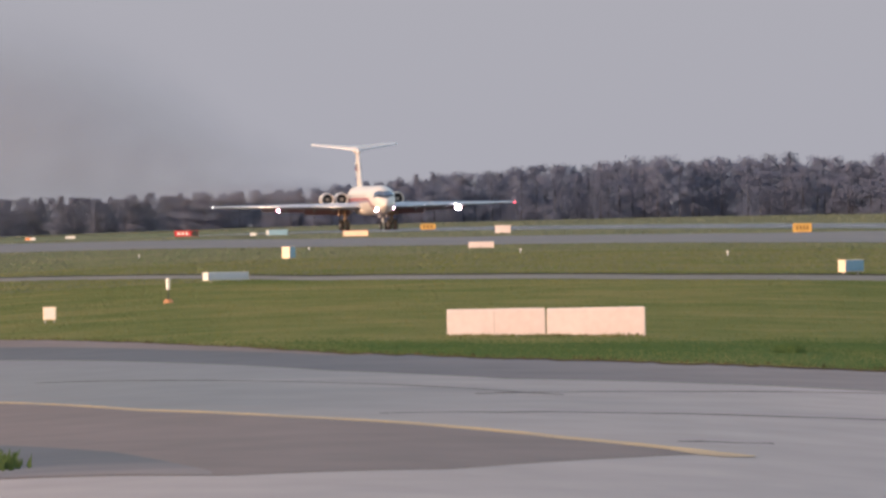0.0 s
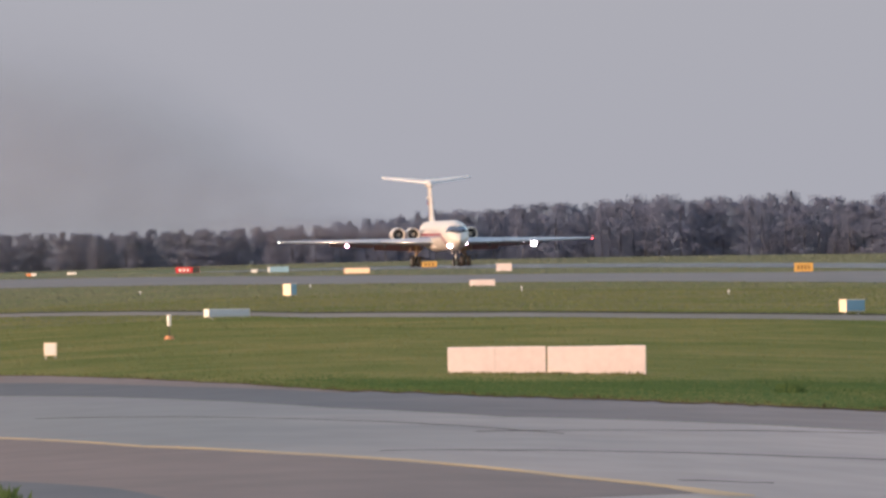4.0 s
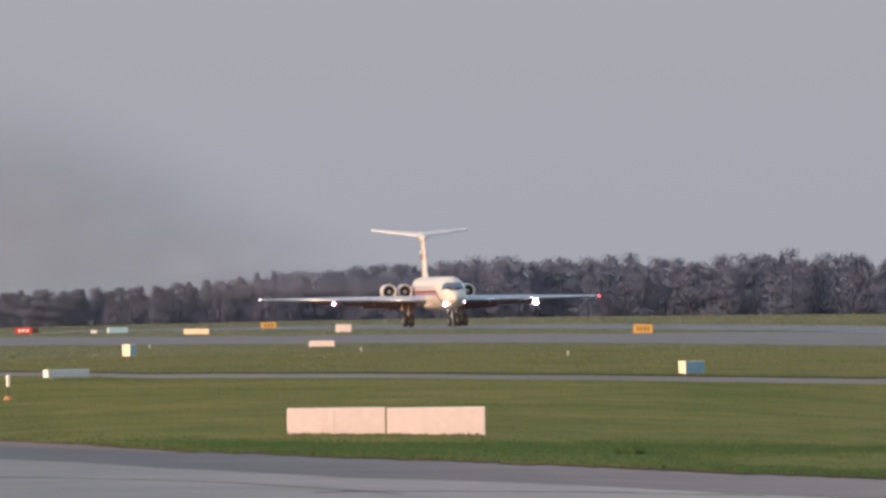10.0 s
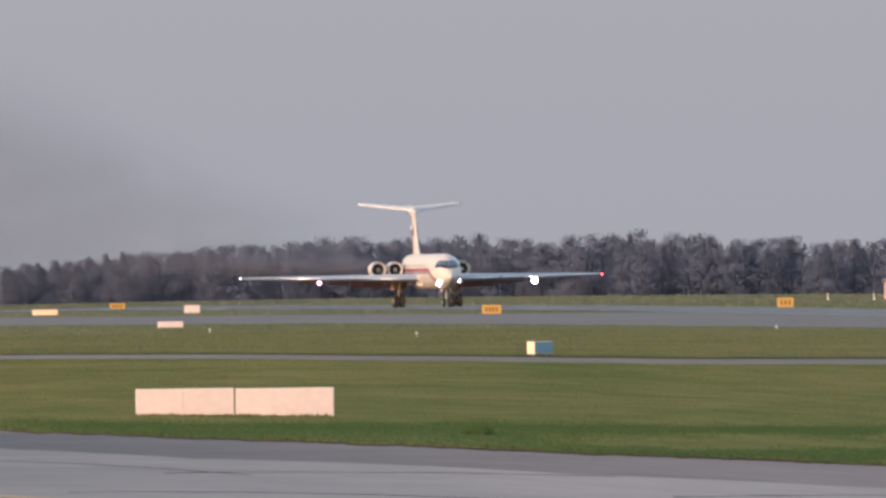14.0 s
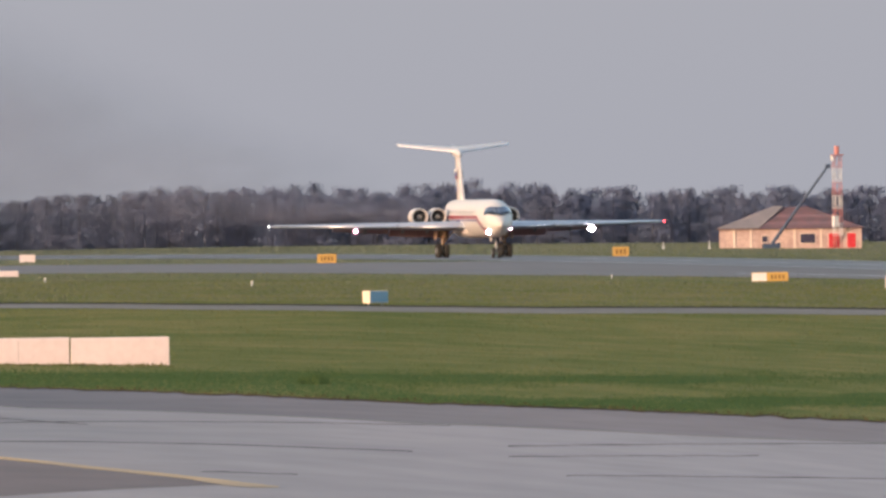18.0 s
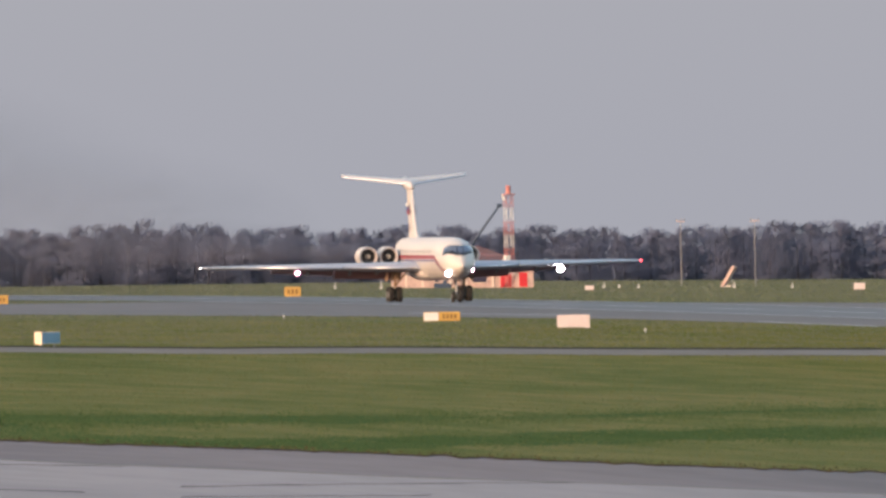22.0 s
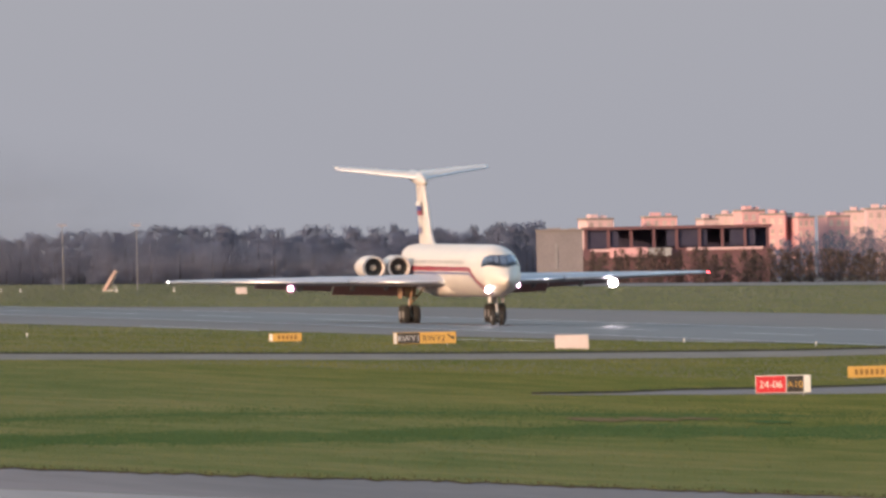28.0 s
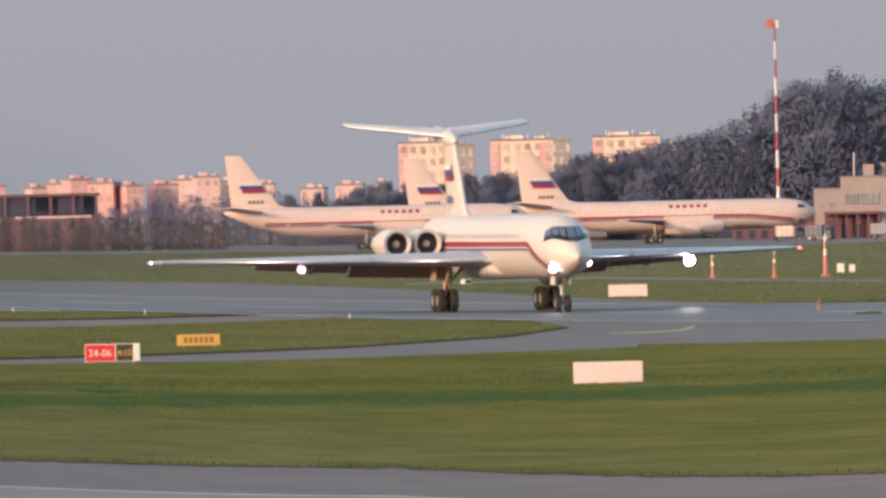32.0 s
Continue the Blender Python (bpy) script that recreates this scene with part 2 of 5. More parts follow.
GEAR_DOOR = material("gear_door_paint", (0.58, 0.4, 0.24), (0.46, 0.31, 0.2), 0.5, scale=2)
LAMP = material("landing_lamp_glass", (1, 1, 1), emit=(1.0, 0.88, 0.9, 42.0))
LAMP_SOFT = material("landing_lamp_dim", (1, 1, 1), emit=(1.0, 0.7, 0.85, 12.0))
# glow for added bowls that imitate the pink halo round the lamps
LAMP_HALO = material("lamp_halo", (0.9, 0.6, 0.8), emit=(1.0, 0.3, 0.6, 0.15))
NAV_RED = material("red_navigation_lamp", (0.8, 0.05, 0.05), emit=(1.0, 0.08, 0.1, 3.0))
NAV_GREEN = material("pale_navigation_lamp", (0.8, 0.9, 0.8), emit=(1.0, 1.0, 0.95, 1.5))
# distance haze put into the leaf colour, bluer and paler than foliage
HAZED_LEAVES = material("leaves", (0.12, 0.15, 0.232), (0.146, 0.16, 0.228), 0.85, scale=0.13, fine=4, stretch=(1, 1, 0.5), island=0.03, spec=0.0, sheer=0.12, contrast=1.2, upturned=0.85)
BROWN_LEAVES = material("brown_scrub", (0.12, 0.08, 0.07), (0.12, 0.1, 0.08), 0.8, scale=0.06, fine=10, island=0.12, spec=0.2, sheer=0.4)
BARK = material("bark", (0.05, 0.05, 0.056), (0.075, 0.072, 0.076), 0.9, scale=1, spec=0)
PLASTER = material("pink_plaster", (0.62, 0.45, 0.39), (0.46, 0.32, 0.28), 0.85, scale=0.6, fine=5, contrast=1.5)
BRICK_RED = material("red_brickwork", (0.17, 0.085, 0.095), (0.13, 0.068, 0.08), 0.85, scale=0.5, fine=9)
ROOF_RED = material("red_roof_sheet", (0.2, 0.1, 0.1), (0.14, 0.095, 0.1), 0.7, scale=0.7, rand=0.3, contrast=1.6)
ROOF_GREY = material("grey_roof_sheet", (0.27, 0.23, 0.22), (0.2, 0.18, 0.175), 0.7, scale=0.5, rand=0.1)
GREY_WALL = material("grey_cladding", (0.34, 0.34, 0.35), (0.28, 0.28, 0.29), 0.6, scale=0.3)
DIM_WALL = material("dull_hangar_cladding", (0.25, 0.225, 0.235), (0.2, 0.18, 0.19), 0.6, scale=0.3)
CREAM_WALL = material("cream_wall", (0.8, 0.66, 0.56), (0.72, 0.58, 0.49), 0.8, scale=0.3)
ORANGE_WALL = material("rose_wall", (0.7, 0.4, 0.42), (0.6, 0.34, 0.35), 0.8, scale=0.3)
PINK_WALL = material("pink_wall", (0.7, 0.49, 0.5), (0.6, 0.42, 0.43), 0.8, scale=0.3)
FAR_PANE = material("far_window_pane", (0.46, 0.35, 0.33), (0.54, 0.42, 0.4), 0.3, scale=1, rand=0.3)
DARK_OPENING = material("dark_window", (0.045, 0.045, 0.08), (0.06, 0.058, 0.09), 0.5, scale=1, spec=0.1)
MAST_RED = material("mast_red", (0.55, 0.2, 0.18), (0.48, 0.17, 0.15), 0.5, scale=1)
DEEP_RED = material("deep_red_mast_paint", (0.36, 0.07, 0.09), (0.3, 0.06, 0.08), 0.5, scale=1)
DUSTY_ORANGE = material("dusty_orange_foot", (0.5, 0.23, 0.12), (0.4, 0.2, 0.1), 0.8, scale=3)
GREY_PANE = material("grey_window_band", (0.22, 0.21, 0.22), (0.28, 0.27, 0.28), 0.3, scale=1, rand=0.2)
MAST_WHITE = material("mast_white", (0.75, 0.72, 0.7), (0.65, 0.62, 0.6), 0.5, scale=1)
BOOM_BLUE = material("boom_blue", (0.05, 0.08, 0.14), (0.04, 0.06, 0.1), 0.5, scale=1)


# ---- mesh helpers ----
def part(name, bm, mat, parent=None, label="", smooth=False, at=None):
    """Links a bmesh as one mesh object, under a thing or a part."""
    me = bpy.data.meshes.new(name)
    bmesh.ops.recalc_face_normals(bm, faces=bm.faces)
    bm.to_mesh(me)
    bm.free()
    return piece(name, me, mat, parent, label, smooth, at)


def piece(name, me, mat, parent=None, label="", smooth=False, at=None):
    if mat and not me.materials:
        me.materials.append(mat)
    if smooth:
        me.polygons.foreach_set("use_smooth", [True] * len(me.polygons))
    ob = new(name, me)
    ob.parent = parent
    if at:
        ob.matrix_basis = at
    if label:
        ob["label"] = label
    return ob


def box(w, d, h, x=0.0, y=0.0, z=0.0, bevel=0.0, bm=None):
    """A box standing on z, centred on x and y."""
    out = bm or bmesh.new()
    res = bmesh.ops.create_cube(out, size=1.0, matrix=Matrix.Translation((x, y, z + h / 2)) @ Matrix.Diagonal((w, d, h, 1)))
    if bevel:
        edges = list({e for v in res["verts"] for e in v.link_edges})
        bmesh.ops.bevel(out, geom=edges, offset=bevel, segments=2, affect="EDGES", profile=0.6)
    return out


def tube(p, q, r1, r2=None, sides=10, bm=None):
    """A tapered rod from p to q."""
    out = bm or bmesh.new()
    p, q = Vector(p), Vector(q)
    m = Matrix.Translation((p + q) / 2) @ (q - p).to_track_quat("Z", "Y").to_matrix().to_4x4()
    bmesh.ops.create_cone(out, cap_ends=True, segments=sides, radius1=r1, radius2=r1 if r2 is None else r2, depth=(q - p).length, matrix=m)
    return out


def loft(rings, cap=True, closed=True, bm=None):
    """A skin over rings with equal numbers of points."""
    out = bm or bmesh.new()
    vs = [[out.verts.new(p) for p in ring] for ring in rings]
    n = len(rings[0])
    for a, b in zip(vs, vs[1:]):
        for i in range(n if closed else n - 1):
            j = (i + 1) % n
            out.faces.new((a[i], a[j], b[j], b[i]))
    if cap:
        out.faces.new(vs[0])
        out.faces.new(vs[-1][::-1])
    return out


def oval(y, rx, rz, zc, x=0.0, n=28):
    return [(x + rx * math.cos(2 * math.pi * i / n), y, zc + rz * math.sin(2 * math.pi * i / n)) for i in range(n)]


def thing(name, label, category, group="", kind=""):
    return tagged(new(name), label, category, group, kind)


# ---- the lie of the land ----
LAND = (-0.6587, 1.1593, -1.0979, -4.8092, -2.013, 0.6465, 2.4721, 0.682, 0.1494, -0.0656)


def ground_z(x, y):
    """The gently falling airfield: height over bearing and range from the camera's stand."""
    r, b = np.hypot(x, y), np.arctan2(x, y)
    u, v = np.minimum(np.maximum(b * 34, -0.85), 4.65), 1 / (np.minimum(np.maximum(r, 140.0), 7000.0) / 1000 + 0.6)
    k = LAND
    z = k[0] + k[1] * u + k[2] * u * u + k[3] * v + k[4] * u * v + k[5] * u * u * v + k[6] * v * v + k[7] * u * v * v + k[8] * u ** 3 + k[9] * u ** 3 * v
    w = np.minimum(np.maximum((abs(b - 0.055) - 0.1) / 0.5, 0.0), 1.0)
    w = w * w * (3 - 2 * w)
    near = np.minimum(np.maximum((150.0 - r) / 110.0, 0.0), 1.0)
    near = near * near * (3 - 2 * near)
    return EYE + (z * (1 - w) - 3.6 * w) * (1 - near) - 3.0 * near


def spot(b, r, lift=0.0):
    """The place on the ground at a bearing in milliradians and a range in metres."""
    x, y = r * math.sin(b / 1000), r * math.cos(b / 1000)
    return Vector((x, y, ground_z(x, y) + lift))


def stand(b, r, turn=0.0, lift=0.0):
    p = spot(b, r, lift)
    return pose(p.x, p.y, p.z, 0, 0, turn)


def sheet(rows):
    """A grid of points as a mesh."""
    n = len(rows[0])
    verts = [tuple(p) for row in rows for p in row]
    faces = [(i * n + j, i * n + j + 1, (i + 1) * n + j + 1, (i + 1) * n + j) for i in range(len(rows) - 1) for j in range(n - 1)]
    me = bpy.data.meshes.new("sheet")
    me.from_pydata(verts, [], faces)
    return me


def along(edge, b):
    """Range of an edge, a list of (bearing, range), at a bearing."""
    for (b0, r0), (b1, r1) in zip(edge, edge[1:]):
        if b <= b1:
            return r0 + (r1 - r0) * (b - b0) / (b1 - b0)
    return edge[-1][1]


def paving(name, near, far, mat, lift, label, across=10, step=1.0, ragged=0.0, category="paving", both=False):
    """A sheet on the land between two edges."""
    b0, b1 = max(near[0][0], far[0][0]), min(near[-1][0], far[-1][0])
    n = max(2, int((b1 - b0) / step))
    rows = []
    for i in range(n + 1):
        b = b0 + (b1 - b0) * i / n
        ra, rb = along(near, b), along(far, b)
        wave = ragged * (noise.noise((b * 0.9, 3.1, 0)) + 0.6 * noise.noise((b * 3.7, 9.1, 0)))
        ra, rb = ra + (wave if both else 0), rb + wave
        rows.append([spot(b, q, lift * min(1.0, q / 1000)) for q in (ra * (rb / ra) ** (k / across) for k in range(across + 1))])
    ob = piece(name, sheet(rows), mat, smooth=True)
    return tagged(ob, label, category, kind="structure")


bearings = [b / 1000 for b in range(-50, 162, 2)] + [0.2 + 0.1 * i for i in range(58)]
bearings = [b for b in bearings if b < 2 * math.pi - 0.06] + [2 * math.pi - 0.05]
rings = [0.0] + [1.5 * 1.04 ** i for i in range(254)]
land_rows = []
for b in bearings:
    land_rows.append([(r * math.sin(b), r * math.cos(b), ground_z(r * math.sin(b), r * math.cos(b))) for r in rings])
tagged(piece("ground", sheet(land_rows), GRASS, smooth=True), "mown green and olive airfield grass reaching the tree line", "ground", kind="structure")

GRASS_EDGE = [(-40, 620), (-23, 538), (-14, 470), (-6, 420), (3, 398), (12, 392), (23, 390), (39, 404), (52, 416), (74, 443), (86, 446), (106, 440), (127, 388), (140, 357)]
KERB_SHARE = [(-40, 0.86), (-23, 0.84), (-8, 0.885), (3, 0.88), (20, 0.9), (28, 0.875), (52, 0.9), (74, 0.895), (90, 0.872), (140, 0.865)]
KERB = []
for b, r in GRASS_EDGE:
    KERB.append((b, r * along(KERB_SHARE, b)))
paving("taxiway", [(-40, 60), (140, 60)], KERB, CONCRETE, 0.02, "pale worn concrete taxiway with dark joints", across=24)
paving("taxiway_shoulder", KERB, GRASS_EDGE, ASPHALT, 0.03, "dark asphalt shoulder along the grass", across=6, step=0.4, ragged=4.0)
paving("edge_line", [(b, along(KERB, b) - 0.8) for b in range(79, 131, 3)], [(b, along(KERB, b) + 0.8) for b in range(79, 131, 3)], WHITE_LINE, 0.045, "worn white line between taxiway and shoulder", across=1, step=0.4, category="marking")
paving("worn_shoulder", [(b, along(GRASS_EDGE, b) * k) for b, k in ((-40, 0.93), (-23, 0.935), (-14, 0.955), (-6, 0.985), (-3, 0.999))], [(b, along(GRASS_EDGE, b) * 1.001) for b in (-40, -23, -14, -6, -3)], BROWN_ASPHALT, 0.04, "pinkish worn strip of the shoulder along the grass", across=3, step=0.4, ragged=4.0)
paving("soil_rim", [(b, r - 1.2 - 0.5 * math.sin(b * 1.7)) for b, r in GRASS_EDGE], [(b, r + 1.6 + 0.5 * math.sin(b * 2.3)) for b, r in GRASS_EDGE], SOIL, 0.055, "dark broken soil rim between paving and grass", across=2, step=0.3, ragged=4.0, category="earth", both=True)
ISLE_FAR = [(-40, 372), (-23.2, 331), (-15.9, 298), (-8.5, 280), (-1.2, 267), (6.2, 253), (14.0, 243)]
ISLE_NEAR = [(-40, 214), (-23.3, 212), (-11.5, 206), (0.2, 214), (8, 230), (14.0, 242)]
paving("taxiway_island", ISLE_NEAR, ISLE_FAR, BROWN_ASPHALT, 0.035, "brown asphalt wedge outlined by a yellow line", across=10)
paving("yellow_line", [(b, r - 2.2) for b, r in ISLE_FAR], [(b, r + 1.6) for b, r in ISLE_FAR], YELLOW_LINE, 0.05, "worn yellow taxiway line", across=1, step=0.5, category="marking")
paving("yellow_line", [(11.6, 243), (13.2, 239.5), (14.8, 238.8), (16.0, 240.5)], [(11.6, 246), (13.2, 244.6), (14.8, 243.6), (16.0, 242)], YELLOW_LINE, 0.052, "worn yellow tip of the taxiway line", across=1, step=0.3, category="marking")
for b0, r0, b1, r1, w in ((-21.4, 372, 6.1, 318, 2.0), (-3.5, 283, 23, 298, 1.8), (12, 254, 17, 257, 1.6), (1.5, 318, 25, 346, 1.8), (28, 316, 49, 371, 1.8), (28, 300, 41, 330, 1.4), (31, 280, 49, 313, 1.6), (55, 330, 92, 366, 1.6), (75, 355, 93, 351, 1.4), (95, 372, 128, 330, 1.6)):
    seam = [(b0 + (b1 - b0) * i / 12, r0 + (r1 - r0) * i / 12 + 1.2 * noise.noise((b0 + i * 0.7, r0, 0))) for i in range(13)]
    paving("joint", seam, [(b, r + w * (0.5 + abs(noise.noise((b * 0.8, r0, 2))))) for b, r in seam], JOINT, 0.03, "dark joint between concrete slabs", across=1, step=0.3, category="joint")
paving("dark_patch", [(-40, 219), (-23.3, 214), (-12.3, 207.5)], [(-40, 270), (-23.25, 254), (-17.4, 236), (-12.3, 211)], ASPHALT, 0.045, "dark damp patch on the brown asphalt", across=6, step=0.5)
for b0, b1, r, half, mat, label in ((80.2, 83.6, 655, 12.0, EARTH, "bare brown earth in the grass"), (82.9, 86.4, 664, 11.0, EARTH, "bare brown earth in the grass"), (86.0, 88.4, 672, 7.0, EARTH, "thin brown earth in the grass"), (89.6, 92.2, 666, 10.0, LUSH_TURF, "dark green patch in the grass")):
    arc = [(b0 + (b1 - b0) * i / 12, math.sin(math.pi * i / 12) ** 0.6) for i in range(13)]
    paving("earth_patch", [(b, r - half * k * (0.7 + 0.5 * noise.noise((b * 2.3, r, 0)))) for b, k in arc], [(b, r + half * k * (0.7 + 0.6 * noise.noise((b * 3.1, r, 4)))) for b, k in arc], mat, 0.04, label, across=3, step=0.15, category="earth")
ROAD_FAR = [(-40, 1300), (-23, 1150), (-7, 919), (0, 885), (12, 852), (23, 850), (30, 860), (39, 905), (51.5, 947), (74.5, 1062), (92, 1158), (103, 1240)]
paving("service_road", [(b, r * 0.945) for b, r in ROAD_FAR], ROAD_FAR, TRACK, 0.02, "narrow grey service road through the grass", across=4)
paving("road_edge", ROAD_FAR, [(b, r * 1.022) for b, r in ROAD_FAR], DARK_EDGE, 0.02, "dark muddy edge of the service road", across=2, step=0.5, ragged=5.0)
FIELD_NEAR = [(-40, 2500), (-24, 2057), (-8, 1620), (0, 1510), (16, 1415), (28, 1370), (51, 1385), (74, 1280), (97, 1247), (107, 1150), (113, 1150), (115.5, 1070), (117.5, 920), (140, 890)]
FIELD_FAR = [(-40, 3400), (-24, 2807), (-8, 2080), (0, 1880), (16, 1770), (26, 1850), (39, 1920), (52, 1880), (74, 1980), (97, 1800), (106, 1630), (117, 1402), (132, 1187), (140, 1150)]
paving("paved_field", FIELD_NEAR, FIELD_FAR, PAVED, 0.02, "broad worn grey paving beside the runway", across=30)
EXIT_NEAR = [(78.5, 766), (86, 789), (97.5, 823), (109, 867), (119, 900)]
EXIT_FAR = [(78.5, 768), (83, 789), (86, 813), (93, 846), (103.4, 907), (112.3, 985), (115.2, 1053), (119, 1100)]
paving("exit_taxiway", EXIT_NEAR, EXIT_FAR, PAVED, 0.015, "curving grey exit taxiway", across=10, step=0.5)
paving("exit_edge", EXIT_FAR[:-1], [(b, r * 1.012 + 3) for b, r in EXIT_FAR[:-1]], DARK_EDGE, 0.03, "dark edge of the exit taxiway", across=2, step=0.4, ragged=4.0)
paving("far_road", [(107, 1700), (117, 1790), (140, 1440)], [(107, 1760), (117, 1860), (140, 1500)], TRACK, 0.02, "thin pale road beyond the runway", across=3)
paving("apron", [(78, 3330), (96, 3350), (120, 3200), (140, 3100)], [(78, 4300), (96, 4300), (120, 4300), (140, 4300)], PAVED, 0.03, "grey apron under the parked airliners", across=8)

for line in (((58.2, 1371), (61.2, 1344), (64.4, 1318)), ((74.4, 1237), (77, 1238), (80.3, 1234)), ((84, 1262), (87, 1262), (89, 1258)), ((40, 1470), (44, 1462), (48, 1455))):
    paving("white_line", [(b, r - 3) for b, r in line], [(b, r + 3) for b, r in line], WHITE_LINE, 0.03, "worn white line on the paving", across=1, step=0.3, category="marking")
paving("yellow_line", [(117.5, 1000), (119.6, 1003), (121.2, 1010), (121.9, 1040)], [(117.5, 1008), (119.6, 1013), (121.2, 1024), (121.9, 1060)], YELLOW_LINE, 0.035, "worn yellow lead-off line", across=1, step=0.2, category="marking")
for near, far in (([(75.5, 347.5), (78, 348), (79.6, 347.6), (80.4, 345.6)], [(75.5, 349.2), (78, 350), (79.6, 349.6), (80.4, 346.4)]), ([(77.6, 341.6), (79.2, 342), (80.4, 344.2)], [(77.6, 343), (79.2, 343.8), (80.4, 345.6)])):
    paving("yellow_line", near, far, YELLOW_LINE, 0.05, "worn yellow hook of the taxiway line", across=1, step=0.2, category="marking")

# the runway: a straight line over the land
RUN_A, RUN_B = -0.1012, 264.78


def runway_band(name, off0, off1, y0, y1, mat, lift, label, category="paving", step=20.0):
    nx, ny = 1 / math.hypot(1, RUN_A), -RUN_A / math.hypot(1, RUN_A)
    rows, n = [], max(2, int((y1 - y0) / step))
    for i in range(n + 1):
        y = y0 + (y1 - y0) * i / n
        x = RUN_A * y + RUN_B
        row = []
        for k in range(5):
            o = off0 + (off1 - off0) * k / 4
            px, py = x + nx * o, y + ny * o
            row.append((px, py, ground_z(px, py) + lift))
        rows.append(row)
    return tagged(piece(name, sheet(rows), mat, smooth=True), label, category, kind="structure")


runway_band("runway", -22, 24, 900, 2830, RUNWAY, 0.035, "long dark damp asphalt runway")
for side in (-5.0, 1.6):
    runway_band("tyre_marks", side, side + 3.4, 950, 2800, RUBBER, 0.036, "dark rubber marks along the runway", "marking")
runway_band("runway_edge_line", -21.5, -20.6, 950, 2800, WHITE_LINE, 0.045, "white runway edge line", "marking")
runway_band("runway_edge_line", 22.6, 23.5, 950, 2800, WHITE_LINE, 0.045, "white runway edge line", "marking")
for y0 in range(1000, 2780, 60):
    runway_band("centre_line_dash", -0.45, 0.45, y0, y0 + 30, WHITE_LINE, 0.045, "white dash of the runway centre line", "marking", 15.0)


# ---- the rolling jet airliner: local y runs forward, z up, the origin on the ground between the main wheels ----
def aerofoil(x, y_le, chord, z, thick, n=12):
    """A wing section across x."""
    pts = []
    for i in range(n):
        s = i / (n - 1)
        c = s * s
        pts.append((x, y_le - chord * c, z + thick * chord * 2.2 * math.sqrt(max(c, 0)) * (1 - c) * 0.62 + 0.0))
    for i in range(n - 2, 0, -1):
        s = i / (n - 1)
        c = s * s
        pts.append((x, y_le - chord * c, z - thick * chord * 1.6 * math.sqrt(max(c, 0)) * (1 - c) * 0.5))
    return pts


def surface_strip(sections, z_of, y0, y1, width, side, lift=0.015, n=40):
    """A painted band that lies on a fuselage side."""
    bm = bmesh.new()
    prev = None
    for i in range(n + 1):
        y = y0 + (y1 - y0) * i / n
        pair = []
        for z in (z_of(y), z_of(y) + width):
            for (ya, rxa, rza, zca), (yb, rxb, rzb, zcb) in zip(sections, sections[1:]):
                if yb <= y <= ya:
                    k = (ya - y) / (ya - yb)
                    rx, rz, zc = rxa + (rxb - rxa) * k, rza + (rzb - rza) * k, zca + (zcb - zca) * k
                    break
            q = max(-0.98, min(0.98, (z - zc) / rz))
            pair.append(bm.verts.new((side * (rx * math.sqrt(1 - q * q) + lift), y, z)))
        if prev:
            bm.faces.new((prev[0], prev[1], pair[1], pair[0]))
        prev = pair
    return bm


def wheel(parent, x, y, z, r, w):
    bm = bmesh.new()
    prof = [(-w / 2, r * 0.62), (-w / 2, r * 0.9), (-w * 0.3, r), (w * 0.3, r), (w / 2, r * 0.9), (w / 2, r * 0.62)]
    n = 22
    rings_ = [[(px, pr * math.cos(2 * math.pi * i / n), pr * math.sin(2 * math.pi * i / n)) for i in range(n)] for px, pr in prof]
    loft(rings_, cap=True, bm=bm)
    t = part("tyre", bm, TYRE, parent, at=pose(x, y, z), smooth=False)
    part("rim", tube((-w / 2 - 0.02, 0, 0), (w / 2 + 0.02, 0, 0), r * 0.42, sides=14), STRUT, t)
    return t


FUS = [(28.4, 0.05, 0.05, 3.5), (28.2, 0.34, 0.32, 3.5), (27.8, 0.6, 0.56, 3.52), (27.2, 0.88, 0.84, 3.57), (26.4, 1.19, 1.17, 3.68), (25.6, 1.44, 1.5, 3.86), (24.8, 1.55, 1.74, 4.02), (23.8, 1.68, 1.91, 4.14), (22.6, 1.78, 2.0, 4.19),
       (21.0, 1.88, 2.05, 4.2), (10.0, 1.88, 2.05, 4.2), (-6.0, 1.88, 2.05, 4.2), (-11.0, 1.8, 1.95, 4.3), (-16.0, 1.45, 1.6, 4.65), (-20.0, 0.95, 1.1, 5.05), (-23.5, 0.35, 0.45, 5.4), (-24.0, 0.06, 0.08, 5.45)]


